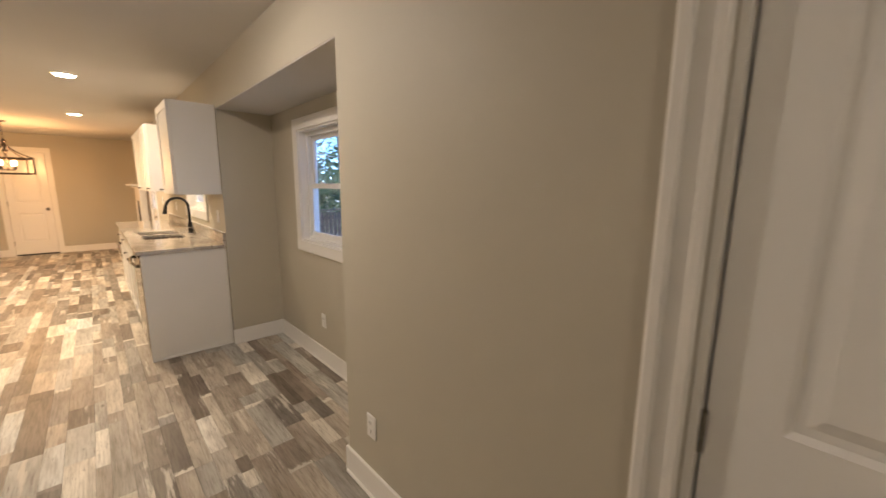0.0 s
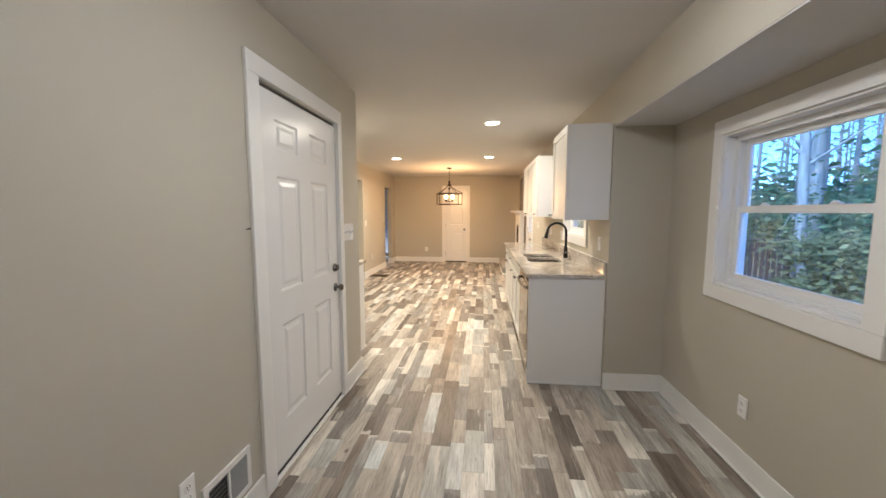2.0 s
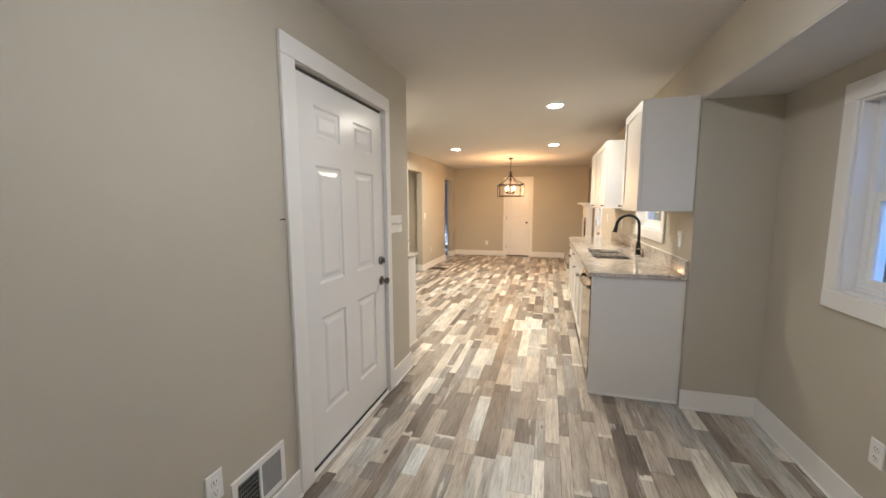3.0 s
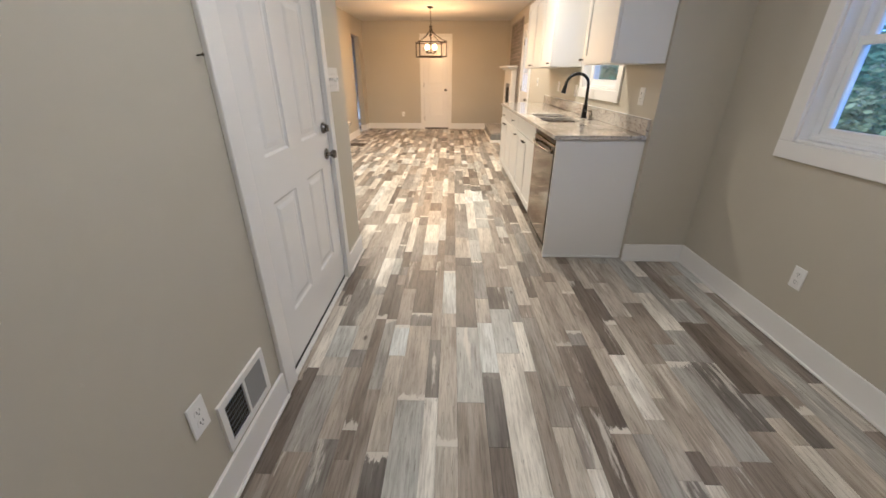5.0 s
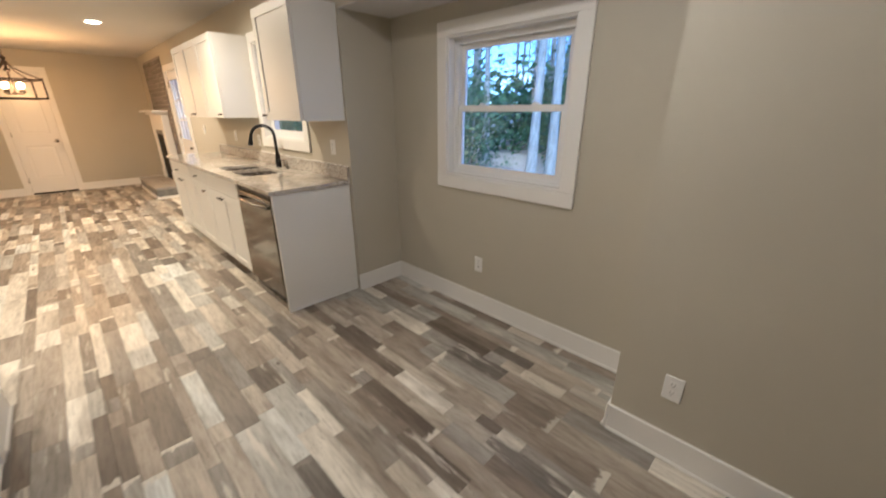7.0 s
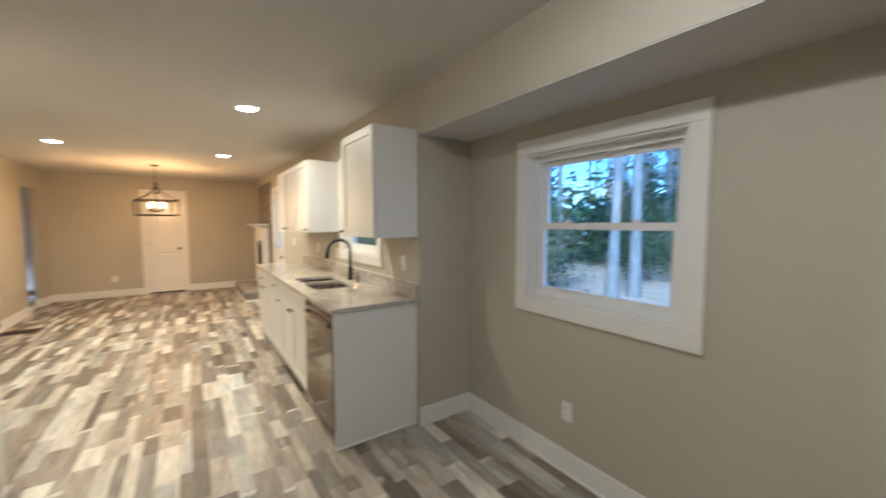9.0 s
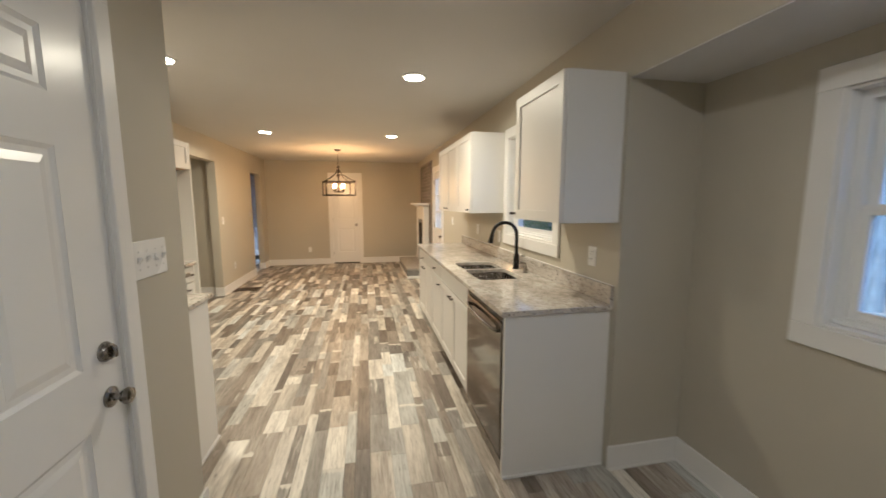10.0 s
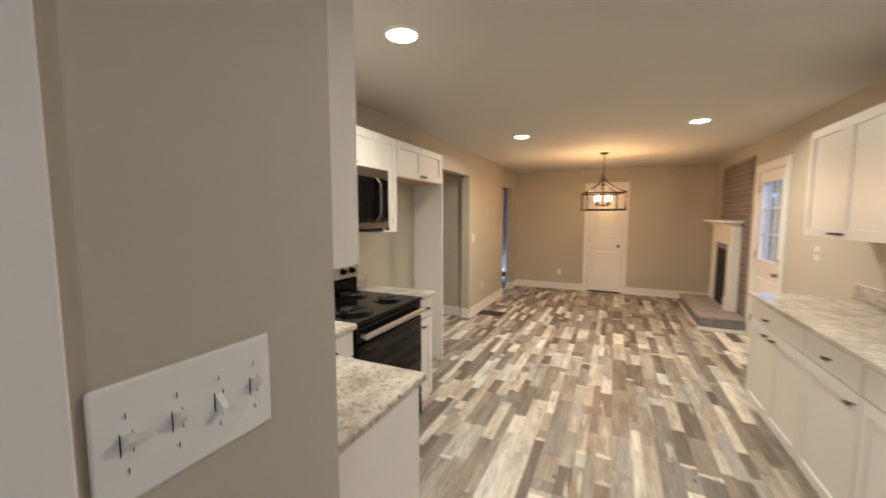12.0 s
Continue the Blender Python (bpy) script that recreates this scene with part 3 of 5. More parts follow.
part("door_leaf", panel_leaf(nb(), f, -0.538, 0.276, 0.012, 2.038, -0.058, -0.020, [(-0.40, 0.165, 1.02, 1.92), (-0.40, 0.165, 0.22, 0.88)], 0.009), DOOR, d4)
for z in (0.25, 0.975, 1.82):
    hinge(d4, Face("x", XR + 0.014, -1), 0.279, z)

# two-panel door in the end wall
f = Face("y", YF, -1)
d2 = thing("door_3", f.p(-0.76, 0, 0), "narrow closed white two-panel door in the end wall", "door", "", "structure")
casing(d2, f, -1.066, -0.449, 0, 2.086, 0.088)
jamb(d2, f, -1.075, -0.44, 2.095, 0.12, 0.010)
# solid near-black strip fills the gap and stands for its shade
part("door_gap_shade", f.box(nb(), -1.060, -0.455, 0.0, 0.026, -0.046, -0.008), SLOT, d2, "dark strip standing for the shaded gap under the door")
lf = part("door_leaf", panel_leaf(nb(), f, -1.060, -0.455, 0.027, 2.080, -0.046, -0.006, [(-0.955, -0.56, 1.07, 1.95), (-0.955, -0.56, 0.28, 0.86)]), DOOR, d2)
knob(lf, Face("y", YF + 0.006, -1), -0.520, 0.935)
for z in (0.25, 1.05, 1.85):
    hinge(d2, Face("y", YF + 0.004, -1), -1.063, z)

# white panel door at the end of the passage
f = Face("y", 12.4, -1)
d5 = thing("door_5", f.p(-2.98, 0, 0), "closed white panel door at the end of a passage", "door", "", "structure")
for u0, u1, v0, v1 in ((-3.33, -3.26, 0, 2.06), (-2.73, -2.66, 0, 2.06), (-3.33, -2.66, 2.06, 2.14)):
    part("casing", f.box(nb(), u0, u1, v0, v1, 0, 0.02, 0.003), TRIM, d5)
lf = part("door_leaf", panel_leaf(nb(), f, -3.26, -2.73, 0.01, 2.06, 0.0005, 0.014, [(-3.17, -2.82, 1.07, 1.92), (-3.17, -2.82, 0.25, 0.88)], 0.006), DOOR, d5)
knob(lf, Face("y", 12.4 - 0.014, -1), -3.20, 0.94)

# half-glazed back door beside the fireplace
f = Face("x", XR, -1)
d3 = thing("door_4", f.p(8.82, 0, 0), "white back door with a nine-pane glazed upper half", "door", "", "structure")
casing(d3, f, 8.405, 9.235, 0, 2.05, 0.088)
jamb(d3, f, 8.39, 9.25, 2.06, 0.14, 0.015)
gl = (8.535, 9.105, 1.01, 1.91)
bm = nb()
slab(bm, f, 8.410, 9.230, 0.02, 2.04, -0.050, -0.008, [gl])
for a, b in ((8.53, 8.78), (8.86, 9.11)):
    raised(bm, f, a, b, 0.26, 0.80, -0.008, 0.0, 0.03)
lf = part("door_leaf", bm, DOOR, d3)
for i in (1, 2):
    u = gl[0] + (gl[1] - gl[0]) * i / 3
    part("muntin", f.box(nb(), u - 0.009, u + 0.009, gl[2], gl[3], -0.036, -0.014, 0.003), DOOR, lf)
    v = gl[2] + (gl[3] - gl[2]) * i / 3
    part("muntin", f.box(nb(), gl[0], gl[1], v - 0.009, v + 0.009, -0.037, -0.013, 0.003), DOOR, lf)
bm = nb()
slab(bm, f, gl[0] - 0.03, gl[1] + 0.03, gl[2] - 0.03, gl[3] + 0.03, -0.009, 0.004, [gl])
part("glazing_frame", bm, DOOR, lf)
for i in range(3):
    for j in range(3):
        du, dv = (gl[1] - gl[0]) / 3, (gl[3] - gl[2]) / 3
        p = part("pane", f.box(nb(), gl[0] + du * i + 0.004, gl[0] + du * (i + 1) - 0.004, gl[2] + dv * j + 0.004, gl[2] + dv * (j + 1) - 0.004, -0.027, -0.023), GLASS, lf)
        p.visible_shadow = False
knob(lf, Face("x", XR + 0.008, -1), 8.475, 0.885)
bm = nb()
_lathe(bm, Vector((XR + 0.008, 8.475, 1.03)), Vector((-1, 0, 0)), [(0, 0.030), (0.010, 0.029), (0.016, 0.022), (0.018, 0.008)], 20)
part("deadbolt", bm, NICKEL, lf, "", True)
for z in (0.25, 1.05, 1.85):
    hinge(d3, Face("x", XR + 0.006, -1), 9.232, z)


# ---------------- fixed fittings ----------------
def outlet(face, u, v, label="white duplex wall outlet"):
    o = thing("wall_outlet", face.p(u, v, 0), label, "outlet", "wall outlets")
    part("cover_plate", face.box(nb(), u - 0.036, u + 0.036, v - 0.058, v + 0.058, 0, 0.007, 0.003), PLASTIC, o)
    for dv in (-0.020, 0.020):
        bm = nb()
        _lathe(bm, Vector(face.p(u, v + dv, 0.006)), face.normal(), [(0, 0.0165), (0.0025, 0.0165), (0.003, 0.015)], 16)
        s = part("socket", bm, PLASTIC, o)
        bm = nb()
        for du in (-0.006, 0.006):
            face.box(bm, u + du - 0.0012, u + du + 0.0012, v + dv - 0.001, v + dv + 0.008, 0.0088, 0.0096)
        face.box(bm, u - 0.002, u + 0.002, v + dv - 0.010, v + dv - 0.006, 0.0088, 0.0096)
        part("slots", bm, SLOT, s)
    bm = nb()
    _lathe(bm, Vector(face.p(u, v, 0.006)), face.normal(), [(0, 0.003), (0.002, 0.0025)], 8)
    part("screw", bm, PLASTIC, o)
    return o


def switches(face, u, v, gangs, label, w=None, h=0.118):
    w = w or 0.071 + 0.046 * (gangs - 1)
    s = thing("light_switch", face.p(u, v, 0), label, "switch", "light switches")
    part("cover_plate", face.box(nb(), u - w / 2, u + w / 2, v - h / 2, v + h / 2, 0, 0.007, 0.0035), PLASTIC, s)
    for i in range(gangs):
        c = u + (i - (gangs - 1) / 2) * (0.046 if gangs < 4 else 0.0515)
        bm = nb()
        for e in ((c - 0.0065, c - 0.0052, v - 0.0125, v + 0.0125), (c + 0.0052, c + 0.0065, v - 0.0125, v + 0.0125)):
            face.box(bm, *e, 0.0066, 0.0074)
        part("slot_shadow", bm, SLOT, s)
        up = 1 if (i * 7 + gangs) % 3 else -1
        bm = nb()
        hull(bm, [face.p(c + a, v + b, 0.006) for a in (-0.0048, 0.0048) for b in (-0.011, 0.011)] + [face.p(c + a, v + up * b, 0.021) for a in (-0.004, 0.004) for b in (0.006, 0.014)])
        part("toggle", bm, PLASTIC, s)
        for dv in (-0.031, 0.031):
            bm = nb()
            _lathe(bm, Vector(face.p(c, v + dv, 0.0065)), face.normal(), [(0, 0.0034), (0.0016, 0.003), (0.002, 0.0012)], 8)
            part("screw", bm, PLASTIC, s)
            part("screw_slot", face.box(nb(), c - 0.0006, c + 0.0006, v + dv - 0.003, v + dv + 0.003, 0.0078, 0.0088), SLOT, s)
    return s


FL, FR, FK, FA, FE = Face("x", XL, 1), Face("x", XR, -1), Face("x", XK, 1), Face("x", XA, -1), Face("y", YF, -1)
switches(FL, 3.690, 1.280, 4, "white four-gang toggle switch plate beside the door", 0.216, 0.136)
outlet(FL, 1.972, 0.405, "white duplex outlet beside the return vent")
outlet(FR, 1.502, 0.360)
outlet(FA, 2.915, 0.372, "white duplex outlet under the alcove window")
outlet(FR, 4.077, 1.172, "white outlet above the granite backsplash")
outlet(FE, -1.61, 0.36)
outlet(FK, 9.116, 0.40)
outlet(FR, 5.62, 1.15, "white outlet under the wall cabinets")
outlet(FR, 6.35, 1.17, "white outlet under the wall cabinets")
switches(FK, 8.69, 1.19, 1, "white single toggle switch beside the opening")
switches(FK, 10.16, 1.25, 1, "white single toggle switch beside the opening")
switches(FR, 7.65, 1.20, 1, "white single toggle switch near the back door")

# nail beside the entry door
nl = thing("nail", FL.p(2.402, 1.362, 0), "small dark nail sticking out beside the door casing", "nail")
bm = nb()
_lathe(bm, Vector(FL.p(2.402, 1.362, -0.002)), Vector((1, 0, 0.15)), [(0, 0.0022), (0.020, 0.0022), (0.0205, 0.0050), (0.0225, 0.0050)], 10)
part("shank", bm, BRONZE, nl)

# return-air grille
v = thing("return_vent", FL.p(2.185, 0.16, 0), "white steel return-air grille low on the wall", "vent")
bm = nb()
slab(bm, FL, 2.040, 2.332, 0.158, 0.360, 0, 0.010, [(2.066, 2.180, 0.184, 0.334), (2.192, 2.306, 0.184, 0.334)])
part("vent_frame", bm, TRIM, v)
part("duct_shadow", FL.box(nb(), 2.062, 2.310, 0.180, 0.338, 0.0005, 0.0025), SLOT, v)
for a, b, tilt in ((2.068, 2.178, -1), (2.194, 2.304, 1)):
    for i in range(11):
        u = a + (b - a) * (i + 0.5) / 11
        bm = nb()
        hull(bm, [FL.p(u + k * tilt, z, w) for z in (0.184, 0.334) for k, w in ((-0.0042, 0.0028), (-0.0032, 0.0028), (0.0032, 0.0095), (0.0042, 0.0095))])
        part("louver", bm, GRILLE, v)
    for i in range(7):
        z = 0.184 + 0.150 * (i + 0.5) / 7
        part("cross_bar", FL.box(nb(), a, b, z - 0.0011, z + 0.0011, 0.0026, 0.0046), GRILLE, v)
for w in (0.171, 0.347):
    bm = nb()
    _lathe(bm, Vector(FL.p(2.186, w, 0.010)), Vector((1, 0, 0)), [(0, 0.004), (0.0015, 0.003)], 8)
    part("screw", bm, TRIM, v)

# floor register
v = thing("floor_register", (-2.30, 8.92, 0), "brown metal floor register set in the planks", "vent")
bm = nb()
for a, b, c, d in ((-2.50, -2.12, 8.80, 8.822), (-2.50, -2.12, 9.038, 9.06), (-2.50, -2.48, 8.822, 9.038), (-2.14, -2.12, 8.822, 9.038)):
    box(bm, a, b, c, d, 0.0, 0.006, 0.002)
part("register_frame", bm, VENTBROWN, v)
part("duct_shadow", box(nb(), -2.48, -2.14, 8.822, 9.038, 0.0005, 0.0015), SLOT, v)
for i in range(16):
    x = -2.47 + 0.32 * i / 15
    part("louver", box(nb(), x - 0.004, x + 0.004, 8.822, 9.038, 0.0015, 0.005), VENTBROWN, v)


# downlights
def downlight(x, y):
    d = thing("recessed_light", (x, y, H), "round white recessed ceiling light, switched on", "ceiling light", "recessed ceiling lights")
    bm = nb()
    _lathe(bm, Vector((x, y, H)), Vector((0, 0, -1)), [(0, 0.092), (0.004, 0.092), (0.009, 0.084), (0.010, 0.074), (0.004, 0.070)], 32)
    part("trim_ring", bm, PLASTIC, d, "", True)
    bm = nb()
    _lathe(bm, Vector((x, y, H - 0.0102)), Vector((0, 0, -1)), [(0, 0.0735), (0.003, 0.072), (0.006, 0.060), (0.0075, 0.02)], 32)
    part("lens", bm, LENS, d, "glowing frosted lens", True)


for x, y in DOWNLIGHTS + HALL_LIGHTS:
    downlight(x, y)

# cage chandelier
cx, cy = CHAND
ch = thing("cage_chandelier", (cx, cy, H), "dark bronze square cage chandelier with lit candle bulbs", "chandelier")
bm = nb()
_lathe(bm, Vector((cx, cy, H)), Vector((0, 0, -1)), [(0, 0.062), (0.012, 0.062), (0.022, 0.045), (0.030, 0.012), (0.036, 0.008)], 24)
part("canopy", bm, BRONZE, ch, "", True)
for i in range(7):
    z = H - 0.040 - i * 0.036
    ring = []
    for k in range(13):
        a = 2 * math.pi * k / 12
        o, q = 0.011 * math.cos(a), 0.023 * math.sin(a)
        ring.append((cx + (o if i % 2 else 0), cy + (0 if i % 2 else o), z - 0.020 + q))
    part("chain_link", tube(nb(), ring, 0.0028, 6, False), BRONZE, ch, "", True)
bm = nb()
_lathe(bm, Vector((cx, cy, 2.16)), Vector((0, 0, -1)), [(0, 0.010), (0.02, 0.014), (0.03, 0.030), (0.045, 0.033), (0.06, 0.018), (0.16, 0.014), (0.175, 0.034), (0.20, 0.034), (0.215, 0.012), (0.46, 0.009), (0.47, 0.03), (0.49, 0.03), (0.50, 0.006)], 20)
part("hub", bm, BRONZE, ch, "", True)
turn = radians(12.5)


def cage(u, v, z):
    return (cx + u * math.cos(turn) - v * math.sin(turn), cy + u * math.sin(turn) + v * math.cos(turn), z)


S = 0.255
corners = [(-S, -S), (S, -S), (S, S), (-S, S)]
for z in (1.612, 1.852):
    for (a, b), (c, d) in zip(corners, corners[1:] + corners[:1]):
        part("cage_rail", tube(nb(), [cage(a, b, z), cage(c, d, z)], 0.0105, 4), BRONZE, ch)
for a, b in corners:
    part("cage_post", tube(nb(), [cage(a, b, 1.60), cage(a, b, 1.875)], 0.011, 6), BRONZE, ch)
    pts = []
    for i in range(11):
        s = i / 10
        r = (1 - s) ** 1.75
        pts.append(cage(a * (0.07 + 0.93 * r), b * (0.07 + 0.93 * r), 1.858 + 0.225 * s))
    part("curved_arm", tube(nb(), pts, 0.0085, 6), BRONZE, ch, "", True)
for k in range(4):
    a = radians(45 + 90 * k)
    u, w = 0.105 * math.cos(a), 0.105 * math.sin(a)
    ax, ay, _ = cage(u, w, 0)
    part("candle_arm", tube(nb(), [cage(0, 0, 1.70), cage(u * 0.5, w * 0.5, 1.668), cage(u * 0.9, w * 0.9, 1.668), cage(u, w, 1.685)], 0.006, 6), BRONZE, ch, "", True)
    bm = nb()
    _lathe(bm, Vector((ax, ay, 1.680)), Vector((0, 0, 1)), [(0, 0.010), (0.004, 0.022), (0.010, 0.022), (0.014, 0.015), (0.055, 0.015)], 14)
    part("candle_cup", bm, BRONZE, ch, "", True)
    bm = nb()
    _lathe(bm, Vector((ax, ay, 1.735)), Vector((0, 0, 1)), [(0, 0.010), (0.010, 0.016), (0.030, 0.024), (0.050, 0.025), (0.070, 0.019), (0.085, 0.008), (0.092, 0.001)], 16)
    bulb = part("bulb", bm, BULBGLASS, ch, "glowing warm bulb", True)
    bulb.visible_shadow = False
    bulb_lamp("chandelier_lamp", (ax, ay, 1.778), BULB_W, 0.024, (1.0, 0.45, 0.12))


# ---------------- kitchen ----------------
def pull(parent, face, u, v):
    """A small dark bar knob."""
    bm = nb()
    _lathe(bm, Vector(face.p(u, v, 0)), face.normal(), [(0, 0.0075), (0.002, 0.0075), (0.004, 0.005), (0.016, 0.005), (0.018, 0.008)], 10)
    face.box(bm, u - 0.024, u + 0.024, v - 0.009, v + 0.009, 0.017, 0.030, 0.005)
    return part("handle", bm, BRONZE, parent, "small dark bronze knob")


def shaker(parent, face, u0, u1, v0, v1, handle=None, name="door", rail=0.058):
    panel = (u0 + rail, u1 - rail, v0 + rail, v1 - rail)
    bm = nb()
    slab(bm, face, u0, u1, v0, v1, 0.012, 0.020, [panel])
    face.box(bm, u0 + 0.0005, u1 - 0.0005, v0 + 0.0005, v1 - 0.0005, 0.0015, 0.0118)
    d = part(name, bm, CAB, parent)
    if handle:
        pull(d, Face(face.axis, face.at + face.sign * 0.020, face.sign), *handle)
    return d


def flat_front(parent, face, u0, u1, v0, v1, handle=None, name="drawer_front"):
    d = part(name, face.box(nb(), u0, u1, v0, v1, 0.0015, 0.020, 0.002), CAB, parent)
    if handle:
        pull(d, Face(face.axis, face.at + face.sign * 0.020, face.sign), *handle)
    return d


def base_unit(face, u0, u1, depth, label, doors, drawers, name="base_cabinet", group="base cabinets", top=0.903):
    """A base cabinet on a toe kick; face is the front of its body."""
    c = thing(name, face.p((u0 + u1) / 2, 0, -depth / 2), label, "cabinet", group)
    part("body", face.box(nb(), u0 + 0.001, u1 - 0.001, 0.10, top, -depth, 0.0), CAB, c)
    if top < 0.9:
        part("face_rail", face.box(nb(), u0 + 0.001, u1 - 0.001, top, 0.903, -0.018, 0.0), CAB, c)
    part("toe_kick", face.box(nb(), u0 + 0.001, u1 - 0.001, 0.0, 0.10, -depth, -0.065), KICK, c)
    for a, b, z0, z1, h in doors:
        shaker(c, face, a + 0.002, b - 0.002, z0, z1, h)
    for a, b, z0, z1, h in drawers:
        flat_front(c, face, a + 0.002, b - 0.002, z0, z1, h)
    return c


def wall_unit(face, u0, u1, v0, v1, depth, label, doors, group="wall cabinets"):
    c = thing("wall_cabinet", face.p((u0 + u1) / 2, v0, -depth / 2), label, "cabinet", group)
    part("body", face.box(nb(), u0 + 0.001, u1 - 0.001, v0, v1, -depth, 0.0, 0.002), CAB, c)
    for a, b, h in doors:
        shaker(c, face, a + 0.002, b - 0.002, v0 + 0.003, v1 - 0.003, h)
    return c


FC = Face("x", 0.412, -1)          # front of the right run
DP = XR - 0.412 - 0.002
# end panel
e = thing("cabinet_end_panel", (0.70, 3.893, 0), "plain white panel closing the counter beside the dishwasher", "cabinet panel")
part("panel", box(nb(), 0.392, XR - 0.002, 3.885, 3.906, 0.0, 0.903, 0.002), CAB, e)
part("shoe_strip", box(nb(), 0.392, XR - 0.012, 3.872, 3.885, 0.0, 0.018, 0.004), TRIM, e)
base_unit(FC, 4.600, 5.555, DP, "white shaker sink cabinet with two doors", [(4.605, 5.078, 0.115, 0.745, (5.035, 0.697)), (5.078, 5.550, 0.115, 0.745, (5.118, 0.697))], [(4.605, 5.550, 0.755, 0.893, None)], top=0.70)
base_unit(FC, 5.557, 6.090, DP, "white shaker cabinet with a drawer over a door", [(5.562, 6.085, 0.115, 0.745, (5.606, 0.694))], [(5.562, 6.085, 0.755, 0.893, (5.828, 0.818))])
base_unit(FC, 6.092, 7.000, DP, "white shaker cabinet with a drawer over two doors", [(6.097, 6.546, 0.115, 0.745, (6.50, 0.694)), (6.546, 6.995, 0.115, 0.745, (6.63, 0.694))], [(6.097, 6.995, 0.755, 0.893, (6.64, 0.80))])

# dishwasher
dw = thing("dishwasher", (0.68, 4.25, 0), "stainless steel dishwasher with a curved bar handle", "dishwasher")
part("tub", box(nb(), 0.425, XR - 0.02, 3.910, 4.596, 0.02, 0.895), ENAMEL, dw)
part("toe_panel", box(nb(), 0.470, 0.490, 3.912, 4.594, 0.0, 0.10), ENAMEL, dw)
part("door_panel", box(nb(), 0.388, 0.428, 3.925, 4.592, 0.100, 0.852, 0.006), DARKSTEEL, dw, "brushed stainless front")
part("control_strip", box(nb(), 0.394, 0.428, 3.920, 4.594, 0.856, 0.896, 0.004), ENAMEL, dw, "black control strip along the top edge")
pts = []
for i in range(15):
    s = i / 14
    pts.append((0.388 - 0.012 - 0.026 * math.sin(math.pi * s) ** 0.6, 3.985 + 0.545 * s, 0.800))
bm = nb()
tube(bm, pts, 0.011, 10)
for y in (3.985, 4.530):
    box(bm, 0.368, 0.392, y - 0.012, y + 0.012, 0.788, 0.812, 0.003)
part("bar_handle", bm, STEEL, dw, "", True)

# granite counter with a double bowl sink
SX0, SX1, SY0, SY1, SM = 0.490, 0.830, 4.630, 5.415, 5.06
CT0, CT1 = 0.904, 0.934
CFRONT = 0.368


def counter_with_bowls():
    """The top, cut for two round-cornered bowls."""
    bm = nb()
    outer = [(CFRONT, 3.868), (XR - 0.002, 3.868), (XR - 0.002, 7.035), (CFRONT, 7.035)]
    rings = []
    for y0, y1 in ((SY0, SM - 0.012), (SM + 0.012, SY1)):
        r, ring = 0.055, []
        for qx, qy, a0 in ((SX1 - r, y1 - r, 0), (SX0 + r, y1 - r, 90), (SX0 + r, y0 + r, 180), (SX1 - r, y0 + r, 270)):
            for k in range(6):
                a = radians(a0 + 18 * k)
                ring.append((qx + r * math.cos(a), qy + r * math.sin(a)))
        rings.append(ring)
    edges = []
    for loop in [outer] + rings:
        vs = [bm.verts.new((x, y, CT1)) for x, y in loop]
        edges += [bm.edges.new((vs[i], vs[(i + 1) % len(vs)])) for i in range(len(vs))]
    bmesh.ops.triangle_fill(bm, use_beauty=True, use_dissolve=False, edges=edges)
    # drop what the fill put inside the bowls
    kill = []
    for fc in bm.faces:
        c = fc.calc_center_median()
        for y0, y1 in ((SY0, SM - 0.012), (SM + 0.012, SY1)):
            if all(v.co.y > y0 - 1e-4 and v.co.y < y1 + 1e-4 and SX0 - 1e-4 < v.co.x < SX1 + 1e-4 for v in fc.verts):
                kill.append(fc)
    if kill:
        bmesh.ops.delete(bm, geom=list(set(kill)), context="FACES_ONLY")
    top = list(bm.faces)
    r = bmesh.ops.extrude_face_region(bm, geom=top)
    low = [g for g in r["geom"] if isinstance(g, bmesh.types.BMVert)]
    bmesh.ops.translate(bm, vec=(0, 0, CT0 - CT1), verts=low)
    return bm, rings


wt = thing("worktop", (0.68, 5.45, CT0), "polished cream and grey granite worktop with a sink cutout", "countertop")
cbm, bowls = counter_with_bowls()
top = part("slab", cbm, GRANITE, wt)
bv = top.modifiers.new("edge", "BEVEL")
bv.width, bv.segments, bv.limit_method, bv.angle_limit = 0.004, 2, "ANGLE", radians(50)
part("backsplash", box(nb(), XR - 0.022, XR - 0.001, 3.868, 7.035, CT1 + 0.0005, 1.036, 0.003), GRANITE, wt)
part("caulk_line", box(nb(), XR - 0.010, XR - 0.0008, 3.870, 7.033, 1.0365, 1.042, 0.002), TRIM, wt, "white caulk bead")

sk = thing("double_sink", (0.66, 5.02, 0.72), "undermounted stainless double-bowl sink", "sink")
